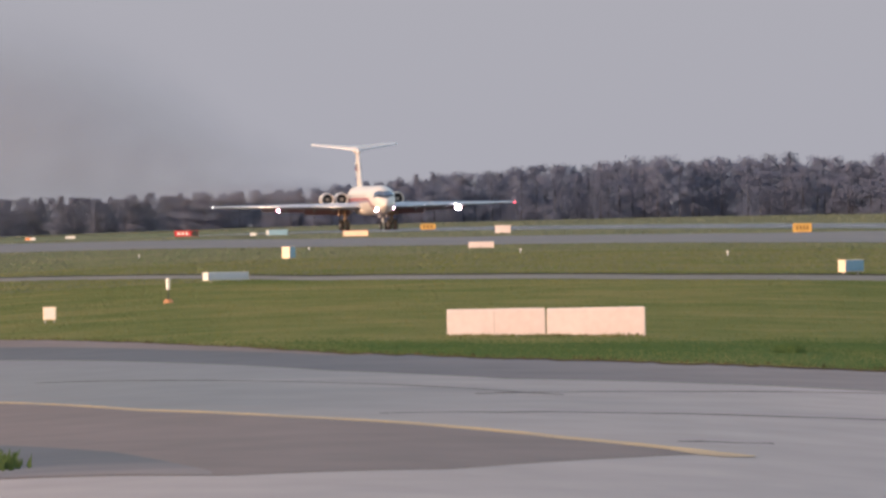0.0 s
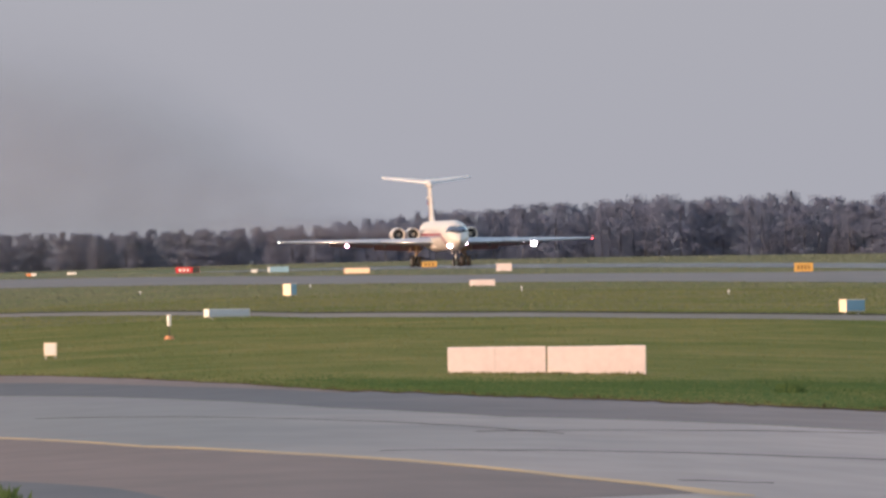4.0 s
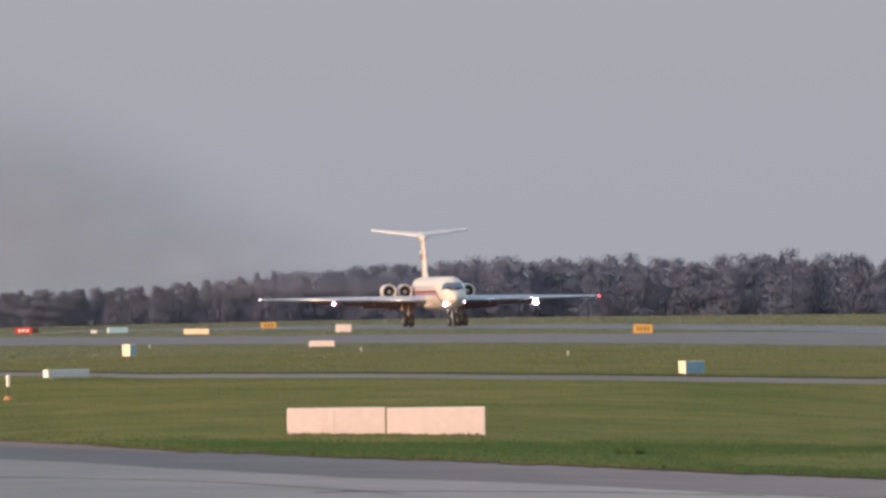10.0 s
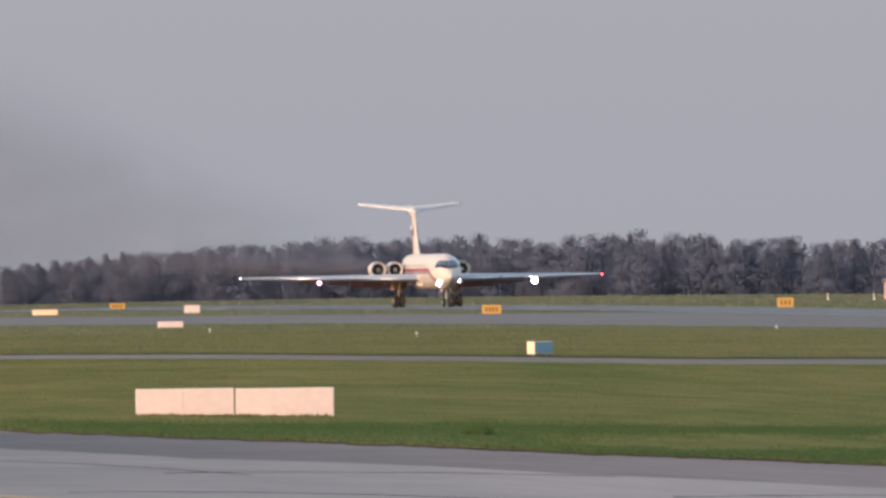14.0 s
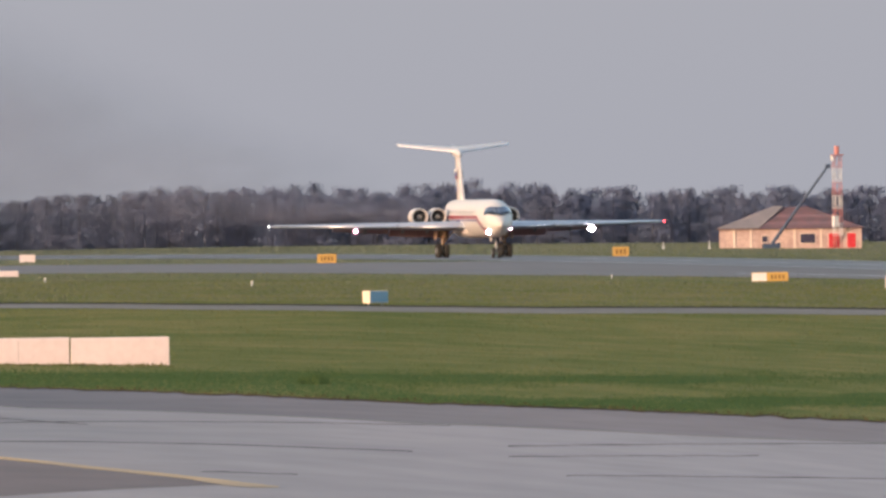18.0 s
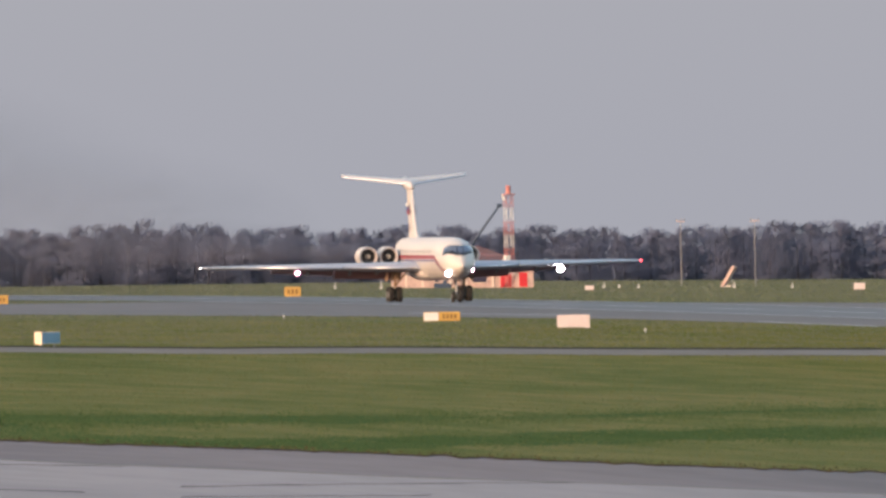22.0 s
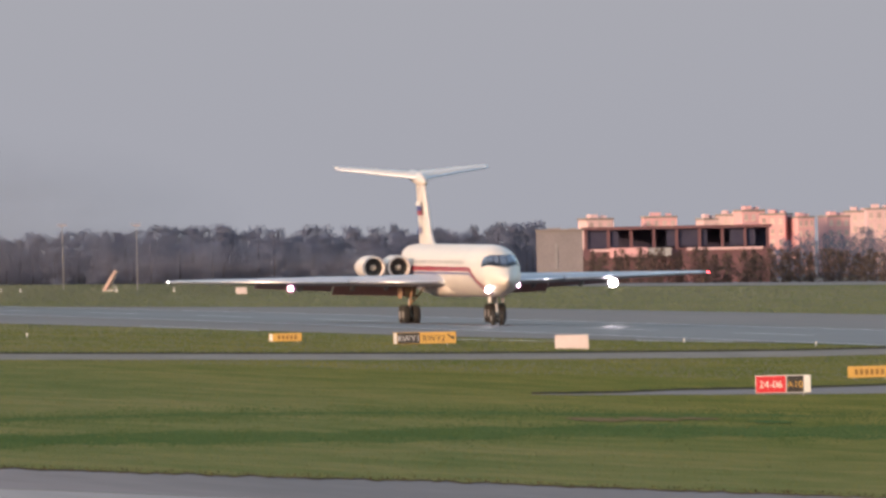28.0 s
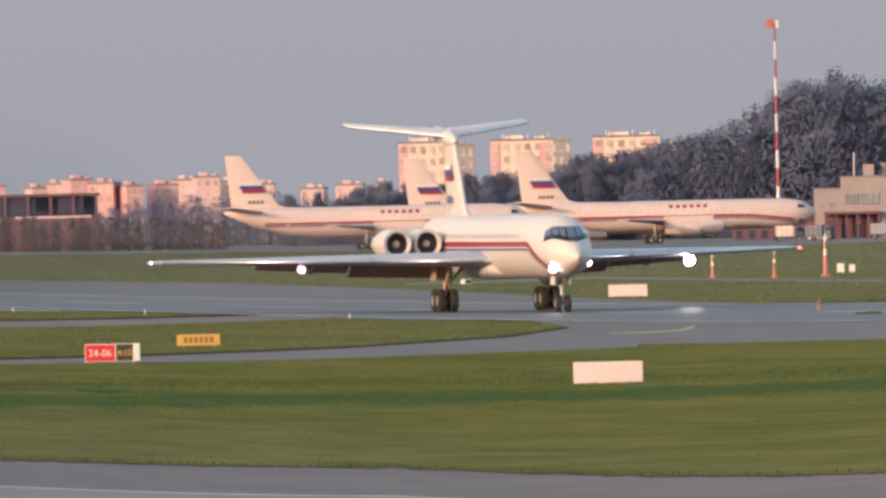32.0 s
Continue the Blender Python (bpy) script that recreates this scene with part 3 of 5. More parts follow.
def engine(parent, x, y, z, r, length, paint=WHITE_PAINT):
    n = 26

    def ring(yy, rr):
        return [(rr * math.cos(2 * math.pi * i / n), yy, rr * math.sin(2 * math.pi * i / n)) for i in range(n)]
    shell = loft([ring(-0.9, r * 0.74), ring(-0.12, r * 0.78), ring(0.0, r * 0.86), ring(-0.25, r * 0.95), ring(-1.2, r), ring(-length * 0.6, r * 0.98), ring(-length, r * 0.7), ring(-length, r * 0.6), ring(-length + 0.6, r * 0.55)], cap=False)
    e = part("engine", shell, paint, parent, "white jet engine nacelle with a dark round intake", smooth=True, at=pose(x, y, z))
    part("intake_lip", loft([ring(-0.14, r * 0.785), ring(0.015, r * 0.87), ring(-0.22, r * 0.955), ring(-0.2, r * 0.96)], cap=False), BARE_METAL, e, "bright metal intake lip", smooth=True)
    part("fan", loft([ring(-0.85, r * 0.76), ring(-0.88, r * 0.02)], cap=False), INTAKE, e, "black fan face")
    for i in range(12):
        a = 2 * math.pi * i / 12
        bm = bmesh.new()
        loft([[(r * q * math.cos(a + s), -0.8 - 0.05 * s, r * q * math.sin(a + s)) for s in (0, 0.09)] for q in (0.24, 0.74)], cap=False, closed=False, bm=bm)
        part("blade", bm, INTAKE, e)
    part("spinner", loft([ring(-0.86, r * 0.26), ring(-0.7, r * 0.22), ring(-0.55, r * 0.12), ring(-0.5, 0.01)], cap=True), RADOME, e, "pale cream spinner", smooth=True)
    part("exhaust", loft([ring(-length + 0.3, r * 0.54), ring(-length + 0.35, 0.02)], cap=False), INTAKE, e)
    return e


def jet_airliner():
    root = thing("jet_airliner", "white four-engined T-tailed jet airliner with red cheatline, taking off", "airliner")
    bm = loft([oval(*s) for s in FUS])
    fus = part("fuselage", bm, WHITE_PAINT, root, smooth=True)
    part("radome", loft([oval(y + 0.012, rx + 0.006, rz + 0.006, zc) for y, rx, rz, zc in FUS[:6]], cap=False), RADOME, root, "cream nose radome", smooth=True)
    # flight deck panes: a raked band round the upper nose, hugging its skin
    def skin(y, deg, out=1.015):
        for (ya, rxa, rza, zca), (yb, rxb, rzb, zcb) in zip(FUS, FUS[1:]):
            if yb <= y <= ya:
                k = (ya - y) / (ya - yb)
                rx, rz, zc = rxa + (rxb - rxa) * k, rza + (rzb - rza) * k, zca + (zcb - zca) * k
                return Vector((rx * out * math.cos(radians(deg)), y, zc + rz * out * math.sin(radians(deg))))

    def glazing(q, v, out=1.03):
        s = 1 if q > 0 else -1
        low = (26.75 - 2.0 * abs(q) ** 1.4, 90 - s * 66 * abs(q) ** 0.8)
        high = (25.6 - 1.2 * abs(q) ** 1.4, 90 - s * 50 * abs(q) ** 0.85)
        return skin(low[0] + (high[0] - low[0]) * v, low[1] + (high[1] - low[1]) * v, out)
    cuts = [-1.0, -0.72, -0.44, -0.16, 0.16, 0.44, 0.72, 1.0]
    for q0, q1 in zip(cuts, cuts[1:]):
        q0, q1 = q0 + 0.03, q1 - 0.03
        grid = [[glazing(q0 + (q1 - q0) * k / 4, v) for k in range(5)] for v in (0.12, 0.34, 0.56, 0.78, 1)]
        part("cockpit_pane", loft(grid, cap=False, closed=False), FLIGHT_DECK_GLASS, root, "flight deck window pane reflecting the sky")
    grid = [[glazing(1.07 * (-1 + k / 16), v, 1.012) for k in range(33)] for v in (-0.34, -0.1, 0.1, 0.3, 0.5, 0.7, 0.9, 1.12)]
    part("glazing_mask", loft(grid, cap=False, closed=False), GLASS, root, "black surround of the flight deck windows")
    for side in (1, -1):
        level = lambda y: 4.2 if y < 21.0 else 4.2 - (y - 21.0) * 0.42
        part("cheatline", surface_strip(FUS, level, -19.0, 25.0, 0.34, side, n=70), LIVERY_RED, fus, "dark red cheatline dropping at the nose")
        part("cheatline", surface_strip(FUS, lambda y: level(y) - 0.24, -19.0, 24.8, 0.14, side, n=70), LIVERY_BLUE, fus, "thin blue line under the cheatline")
        for k in range(34):
            y = 17.5 - k * 0.82
            if -1.2 < y < 0.2:
                continue
            part("cabin_window", surface_strip(FUS, lambda q: 4.75, y - 0.12, y + 0.12, 0.28, side, 0.02, 2), CABIN_PANE, fus)
        # wing with flaps, tip lamp and landing lamp
        def sec(x, n=12):
            k = x / 21.6
            le, te = 8.4 - 14.9 * k, -3.2 - 6.0 * k
            if x > 8.6:
                le += 0.25
            return aerofoil(side * x, le, le - te, 3.25 + 0.35 * k, 0.12 - 0.02 * k, n)
        wing = part("wing", loft([sec(1.2), sec(4.0), sec(8.59), sec(8.61), sec(15.0), sec(20.8), [(q[0], q[1] * 0.0 + (-7.3 + (q[1] + 7.3) * 0.55), 3.6 + (q[2] - 3.6) * 0.5) for q in sec(21.6)]]), WING_PAINT, root, "swept grey wing, blued for shade, with a stepped leading edge", smooth=False)
        rods = bmesh.new()
        for x0, x1 in ((2.0, 8.5), (8.7, 20.9)):
            a, b = sec(x0)[0], sec(x1)[0]
            tube((a[0], a[1] - 0.05, a[2] + 0.02), (b[0], b[1] - 0.05, b[2] + 0.02), 0.13, 0.09, 8, rods)
        part("leading_edge", rods, BARE_METAL, wing, "bright bare metal leading edge", smooth=True)
        for x0, x1, drop0, drop1 in ((2.2, 8.55, 1.08, 1.0), (8.65, 14.5, 0.72, 0.5)):
            bm = bmesh.new()
            rows_ = []
            for x, drop in ((x0, drop0), (x1, drop1)):
                te = -3.2 - 6.0 * x / 21.6
                z = 3.22 + 0.35 * x / 21.6
                rows_.append([(side * x, te + 0.5, z), (side * x, te + 0.4, z - 0.2), (side * x, te - 1.1, z - drop), (side * x, te - 0.9, z - drop + 0.22)])
            loft(rows_, bm=bm)
            part("flap", bm, FLAP_PAINT, wing, "reddish drooped flap")
        for x in (4.6, 7.2, 11.2):
            te = -3.2 - 6.0 * x / 21.6
            part("flap_track", loft([oval(te + 2.0, 0.05, 0.08, 3.05, side * x, 10), oval(te + 0.6, 0.18, 0.24, 2.9, side * x, 10), oval(te - 1.0, 0.05, 0.08, 2.75, side * x, 10)]), GREY_PAINT, wing, smooth=True)
        bm = bmesh.new()
        bmesh.ops.create_uvsphere(bm, u_segments=14, v_segments=8, radius=0.33 if side < 0 else 0.17)
        lamp = LAMP if side < 0 else LAMP_SOFT
        core = part("landing_lamp", bm, lamp, wing, "glowing landing lamp under the wing", smooth=True, at=pose(side * 12.8, 0.15, 2.98))
        part("halo_bowl", loft([oval(0.0, 0.34, 0.34, 0, 0, 20), oval(-0.18, 0.3, 0.3, 0, 0, 20), oval(-0.34, 0.2, 0.2, 0, 0, 20)]), LAMP_HALO, core, "pink glowing bowl added for the lamp's halo", smooth=True)
        part("lamp_arm", tube((side * 12.8, -0.4, 3.3), (side * 12.8, 0.0, 3.0), 0.08), STRUT, wing)
        bm = bmesh.new()
        bmesh.ops.create_uvsphere(bm, u_segments=10, v_segments=6, radius=0.1)
        part("tip_lamp", bm, NAV_GREEN if side > 0 else NAV_RED, wing, "pale wing tip lamp" if side > 0 else "red wing tip lamp", smooth=True, at=pose(side * 21.55, -6.6, 3.62))
        # nose lamps
        bm = bmesh.new()
        bmesh.ops.create_uvsphere(bm, u_segments=14, v_segments=8, radius=0.2 if side > 0 else 0.19)
        core = part("nose_lamp", bm, LAMP if side > 0 else LAMP_SOFT, root, "glowing landing lamp beside the nose", smooth=True, at=pose(side * 1.14, 25.6, 2.95 - 0.18 * side))
        part("halo_bowl", loft([oval(0.0, 0.3, 0.3, 0, 0, 20), oval(-0.16, 0.26, 0.26, 0, 0, 20), oval(-0.3, 0.16, 0.16, 0, 0, 20)]), LAMP_HALO, core, "pink glowing bowl added for the lamp's halo", smooth=True)
        part("lamp_arm", tube((side * 0.9, 24.9, 3.2 - 0.18 * side), (side * 1.12, 25.35, 2.98 - 0.18 * side), 0.07), STRUT, root)
        # engines in pairs at the tail
        engine(root, side * 2.97, -7.6, 4.45, 0.96, 6.3)
        engine(root, side * 4.98, -7.6, 4.45, 0.96, 6.3)
        part("engine_pylon", box(3.0, 3.8, 0.35, side * 2.6, -11.6, 4.25, 0.08), WHITE_PAINT, root)
        # tailplane
        tp = [aerofoil(side * x, -14.8 - 4.6 * x / 6.1, 4.4 - 2.3 * x / 6.1, 11.98 + 0.3 * x / 6.1, 0.15) for x in (0.25, 3.0, 5.9)] + [aerofoil(side * 6.12, -19.8, 1.4, 12.3, 0.06)]
        # trimmed for take-off: the leading edge set down
        trim = Matrix.Translation((0, -18.2, 11.8)) @ Matrix.Rotation(radians(-6.5), 4, "X") @ Matrix.Translation((0, 18.2, -12.0))
        part("tailplane", loft(tp), WHITE_PAINT, root, "white tailplane on top of the fin", at=trim)
        part("tailplane_edge", tube((side * 0.3, -14.9, 12.0), (side * 6.05, -19.3, 12.29), 0.1, 0.07, 8), BARE_METAL, root, at=trim)
        # flag on the fin in three bands
        for k, mt in enumerate((SIGN_WHITE, LIVERY_BLUE, LIVERY_RED)):
            bm = bmesh.new()
            z = 9.6 - 0.36 * k
            ys = [-10.7 - (z - 6.3) * 0.85, -10.7 - (z - 6.3) * 0.85 - 2.2]
            v = [bm.verts.new((side * 0.33, yy, zz)) for yy, zz in ((ys[0], z), (ys[1], z), (ys[1], z - 0.36), (ys[0], z - 0.36))]
            bm.faces.new(v)
            part("flag_band", bm, mt, root)
        for k in range(4):
            bm = bmesh.new()
            y0 = -13.2 - k * 0.5
            bm.faces.new([bm.verts.new((side * 0.345, yy, zz)) for yy, zz in ((y0, 7.05), (y0 - 0.34, 7.05), (y0 - 0.34, 7.55), (y0, 7.55))])
            part("registration_bar", bm, LIVERY_BLUE, root)
        # main bogie
        gear = part("main_gear", tube((side * 3.3, 0.0, 3.3), (side * 3.4, 0, 0.75), 0.17, 0.13, 12), STRUT, root, "main undercarriage leg with a four-wheel bogie")
        part("bogie_beam", tube((side * 3.4, -0.85, 0.72), (side * 3.4, 0.85, 0.72), 0.12), STRUT, gear)
        part("side_brace", tube((side * 2.1, 0.1, 3.0), (side * 3.38, 0, 1.5), 0.08), GEAR_DOOR, gear)
        part("drag_brace", tube((side * 3.35, 1.9, 3.0), (side * 3.4, 0.1, 1.5), 0.09), GEAR_DOOR, gear, "ochre folding drag brace")
        part("leg_fairing", box(0.9, 0.5, 0.95, side * 3.35, 0.1, 2.15, 0.08), GEAR_DOOR, gear, "ochre fairing round the top of the leg")
        part("gear_door", box(0.08, 1.9, 1.15, side * 4.15, 0.1, 2.05, 0.03), GEAR_DOOR, gear, "ochre gear door")
        for yy in (-0.82, 0.82):
            for xx in (-0.4, 0.4):
                wheel(gear, side * 3.4 + xx, yy, 0.76, 0.76, 0.5)
    # fin, dorsal fillet, bullet
    def fsec(z, le, chord, th):
        n = 10
        up = [(th * math.sqrt((i / (n - 1)) ** 2) ** 0.5 * (1 - (i / (n - 1)) ** 2) * 1.3, le - chord * (i / (n - 1)) ** 2, z) for i in range(n)]
        return up + [(-x, y, zz) for x, y, zz in up[-2:0:-1]]
    part("fin", loft([fsec(5.8, -7.2, 9.4, 0.34), fsec(6.4, -9.2, 7.2, 0.33), fsec(7.0, -10.3, 6.2, 0.31), fsec(11.25, -13.5, 4.2, 0.24)]), WHITE_PAINT, root, "tall swept white fin")
    part("fin_bullet", loft([oval(-12.9, 0.05, 0.05, 11.1, 0, 16), oval(-13.4, 0.3, 0.34, 11.14, 0, 16), oval(-15.3, 0.48, 0.54, 11.32, 0, 16), oval(-19.5, 0.42, 0.44, 11.68, 0, 16), oval(-22.5, 0.08, 0.1, 11.85, 0, 16)]), WHITE_PAINT, root, smooth=True)
    part("belly_fairing", loft([oval(9.0, 0.6, 0.3, 2.6), oval(6.5, 1.7, 0.75, 2.85), oval(-2.0, 1.8, 0.8, 2.85), oval(-5.0, 0.7, 0.3, 2.6)]), WHITE_PAINT, root, smooth=True)
    part("strut_brace", tube((0, 20.6, 2.4), (0, 22.5, 1.3), 0.07), STRUT, root, "nose gear drag brace")
    ng = part("nose_gear", tube((0, 22.3, 2.6), (0, 22.7, 0.55), 0.13, 0.1, 12), STRUT, root, "nose undercarriage leg with twin wheels")
    for xx in (-0.33, 0.33):
        wheel(ng, xx, 22.7, 0.55, 0.55, 0.32)
    part("gear_door", box(0.05, 1.5, 0.7, 0.5, 22.2, 1.75, 0.02), WHITE_PAINT, ng)
    part("gear_door", box(0.05, 1.5, 0.7, -0.5, 22.2, 1.75, 0.02), WHITE_PAINT, ng)
    return root


jet = jet_airliner()


# ---- parked wide-bodied airliners ----
WIDE = [(27.6, 0.1, 0.1, 4.9), (27.0, 1.0, 0.95, 4.95), (25.8, 1.9, 1.85, 5.1), (24.0, 2.5, 2.4, 5.05), (21.5, 2.85, 2.7, 5.05), (10.0, 2.9, 2.75, 5.05), (-10.0, 2.9, 2.75, 5.05), (-16.0, 2.5, 2.5, 5.4), (-22.0, 1.5, 1.65, 6.2), (-26.5, 0.5, 0.6, 7.0), (-27.4, 0.1, 0.1, 7.1)]


def parked_airliner():
    root = thing("parked_airliner", "parked white wide-bodied airliner with a striped flag on its fin", "airliner", "parked airliners")
    fus = part("fuselage", loft([oval(*s) for s in WIDE]), HAZED_PAINT, root, smooth=True)
    for side in (1, -1):
        lvl = lambda y: 4.7 - 0.024 * max(0.0, y - 13) ** 1.6
        part("cheatline", surface_strip(WIDE, lvl, -20, 25.5, 0.42, side, 0.02, 50), LIVERY_RED, fus, "dark red cheatline")
        part("cheatline", surface_strip(WIDE, lambda y: lvl(y) - 0.35, -20, 25.3, 0.22, side, 0.02, 50), LIVERY_BLUE, fus, "blue line under the cheatline")
        for k in range(6):
            part("title_bar", surface_strip(WIDE, lambda q: 6.45, 7.0 - k * 1.25, 7.7 - k * 1.25, 0.55, side, 0.03, 3), LIVERY_RED, fus)
        for k in range(30):
            y = 19.5 - k * 1.25
            part("cabin_window", surface_strip(WIDE, lambda q: 5.75, y - 0.14, y + 0.14, 0.32, side, 0.02, 2), PALE_PANE, fus)
        part("cockpit_pane", surface_strip(WIDE, lambda q: 6.0, 24.2, 25.6, 0.55, side, 0.03, 4), GLASS, fus)
        w = [aerofoil(side * x, 9.5 - 17.0 * x / 28, 11.5 - 8.6 * x / 28, 3.6 + 0.9 * x / 28, 0.11) for x in (1.5, 9.0, 18.0, 28.0)]
        part("wing", loft(w), HAZED_PAINT, root, "swept white wing")
        for x, y in ((9.0, 10.2), (16.5, 5.7)):
            e = engine(root, side * x, y, 2.75, 1.3, 6.4, HAZED_PAINT)
            part("pylon", box(0.4, 5.0, 1.6, 0, -4.2, 0.6, 0.08), HAZED_PAINT, e)
        t = [aerofoil(side * x, -19.5 - 6.5 * x / 10, 5.5 - 3.0 * x / 10, 7.1 + 0.9 * x / 10, 0.1) for x in (0.6, 5.0, 10.0)]
        part("tailplane", loft(t), HAZED_PAINT, root)
        for k, mt in enumerate((WHITE_PAINT, LIVERY_BLUE, LIVERY_RED)):
            bm = bmesh.new()
            z = 12.6 - 0.66 * k
            ys = (-18.3 - (z - 8) * 0.55, -18.3 - (z - 8) * 0.55 - 3.9)
            bm.faces.new([bm.verts.new((side * 0.46, yy, zz)) for yy, zz in ((ys[0], z), (ys[1], z), (ys[1] + 0.1, z - 0.66), (ys[0] + 0.45, z - 0.66))])
            part("flag_band", bm, mt, root)
        for k in range(4):
            bm = bmesh.new()
            y0 = -20.2 - k * 0.75
            bm.faces.new([bm.verts.new((side * 0.5, yy, zz)) for yy, zz in ((y0, 8.7), (y0 - 0.5, 8.7), (y0 - 0.5, 9.25), (y0, 9.25))])
            part("registration_bar", bm, STAIN, root)
        gear = part("main_gear", tube((side * 4.5, -2, 4.0), (side * 5.2, -2, 0.7), 0.2, 0.16), STRUT, root)
        for yy in (-2.8, -1.2):
            for xx in (-0.5, 0.5):
                wheel(gear, side * 5.2 + xx, yy, 0.66, 0.66, 0.45)
    n = 10

    def fsec(z, le, chord, th):
        up = [(th * (i / (n - 1)) * (1 - (i / (n - 1)) ** 2) * 1.6, le - chord * (i / (n - 1)) ** 2, z) for i in range(n)]
        return up + [(-x, y, zz) for x, y, zz in up[-2:0:-1]]
    part("fin", loft([fsec(7.0, -13.2, 12.4, 0.5), fsec(8.4, -17.5, 8.5, 0.48), fsec(17.4, -24.0, 3.0, 0.3)]), HAZED_PAINT, root, "tall white fin")
    ng = part("nose_gear", tube((0, 20.5, 3.0), (0, 20.5, 0.5), 0.16), STRUT, root)
    for xx in (-0.35, 0.35):
        wheel(ng, xx, 20.5, 0.5, 0.5, 0.35)
    return root


first = parked_airliner()
first.matrix_basis = stand(105.5, 3450, -94, 0.03)
copy_thing(first, stand(114.5, 3560, -94, -0.6))
copy_thing(first, stand(120.5, 3500, -94, 0.03))


# ---- signs, blocks and markers in the grass ----
def bars(parent, n, w, h, mat, x0, z0, y):
    for k in range(n):
        bw = w / (n * 1.5)
        part("writing_bar", box(bw, 0.012, h, x0 - w / 2 + (k + 0.5) * w / n, y, z0), mat, parent)


def board(name, b, r, w, h, mat, label, category="sign", turn=0.0, panels=None, nbars=0, depth=0.22, end=None, group=""):
    """A lit taxiway sign: a shallow case on two feet, faces and end caps of their own. panels: (share of the width, face, bars' colour or None)."""
    root = thing(name, label, category, group)
    root.matrix_basis = stand(b, r, turn - math.degrees(b / 1000))
    foot = 0.1
    body = part("case", box(w, depth, h - foot, 0, 0, foot, 0.015), end or mat, root)
    for x in (-w * 0.36, w * 0.36):
        part("foot", box(0.06, 0.1, foot + 0.06, x, 0, -0.05), STRUT, root)
    x = -w / 2
    for share, face, ink in panels or [(1.0, mat, INK if nbars else None)]:
        pw = w * share
        part("face", box(pw - 0.05, 0.02, h - foot - 0.06, x + pw / 2, -depth / 2 - 0.008, foot + 0.03), face, body)
        if ink:
            bars(body, nbars or 4, pw * 0.72, (h - foot) * 0.5, ink, x + pw / 2, foot + (h - foot) * 0.25, -depth / 2 - 0.022)
        x += pw
    return root


def white_block(b, r, w, h, label, turn=0.0, name="concrete_block", group="white blocks", seam=False, lift=0.0):
    root = thing(name, label, "block", group)
    root.matrix_basis = stand(b, r, turn - math.degrees(b / 1000), lift - 0.04)
    body = part("block", box(w, 0.5, h + 0.04, 0, 0, 0, 0.03), WHITEWASH, root)
    random.seed(int(b * 10))
    for k in range(11):
        x = random.uniform(-w / 2 + 0.15, w / 2 - 0.15)
        a, c = random.uniform(0.03, 0.13), random.uniform(0.02, 0.09)
        bm = bmesh.new()
        shape = [(x - a, 0.0), (x + a * 0.9, 0.0), (x + a * 0.5, c * 0.7), (x - a * 0.1, c), (x - a * 0.6, c * 0.4)]
        loft([[(px, -0.254, pz + 0.03) for px, pz in shape], [(px, -0.247, pz + 0.03) for px, pz in shape]], bm=bm)
        part("stain", bm, STAIN, body)
    if seam:
        part("seam", box(0.016, 0.006, h - 0.04, -w * 0.02, -0.251, 0.03), SEAM_GREY, body, "faint grey cast seam")
    for x in (-w * 0.3, w * 0.3):
        part("lifting_loop", tube((x - 0.06, 0, h + 0.03), (x + 0.06, 0, h + 0.03), 0.012, sides=6), STRUT, body)
    return root


white_block(2.66, 473, 2.42, 0.7, "long whitewashed concrete block on the grass", seam=True, lift=-0.018)
white_block(7.86, 472.97, 2.42, 0.7, "long whitewashed concrete block, stained at its foot", lift=0.018)
white_block(117.37, 697, 2.5, 0.82, "single whitewashed concrete block in the grass", turn=2)
board("white_box", -20.57, 618, 0.42, 0.52, SIGN_WHITE, "small white box in the grass", "box", depth=0.3, end=SUNLIT_FACE)
# sun and shade on this sign are in its white end and grey front
board("long_sign", -11.37, 892, 2.3, 0.47, SIGN_GREY, "long low sign, front greyed as shaded, end white as sunlit", panels=[(1, SIGN_GREY, None)], end=SIGN_WHITE, turn=34, depth=0.42)
board("marker_box", -8.07, 1235, 0.65, 0.84, SIGN_BLUE, "box with a reflective end painted sunlit, its front shade-blue", "box", panels=[(1, SIGN_BLUE, None)], turn=54, depth=0.6, end=SUNLIT_FACE)
board("runway_sign", -13.37, 2671, 3.3, 0.9, SIGN_RED, "red runway sign with a black panel", panels=[(0.7, SIGN_RED, SIGN_WHITE), (0.3, SIGN_BLACK, None)], nbars=3)
board("blue_sign", -8.66, 2424, 2.7, 0.8, SIGN_BLUE, "blue-grey sign at the far grass", panels=[(0.12, SIGN_WHITE, None), (0.88, SIGN_BLUE, None)])
board("orange_sign", -4.56, 2088, 2.76, 0.72, SIGN_ORANGE, "low orange sign, its sunlit glow painted on the face", panels=[(1, SUNLIT_FACE, None)], end=SIGN_ORANGE)
board("yellow_sign", -0.79, 2522, 2.0, 0.85, SIGN_YELLOW, "small yellow sign with dark writing", nbars=3)
white_block(3.1, 2072, 1.7, 0.85, "white block beside the paving")
white_block(1.96, 1395, 1.85, 0.45, "low white slab in the grass")
board("yellow_sign", 18.69, 1754, 1.75, 0.9, SIGN_YELLOW, "yellow taxiway sign with dark writing", nbars=4)
board("marker_box", 21.18, 865, 1.1, 0.66, SIGN_BLUE, "box with a reflective end painted sunlit, its front shade-blue", "box", panels=[(1, SIGN_BLUE, None)], end=SUNLIT_FACE, turn=40, depth=0.5)
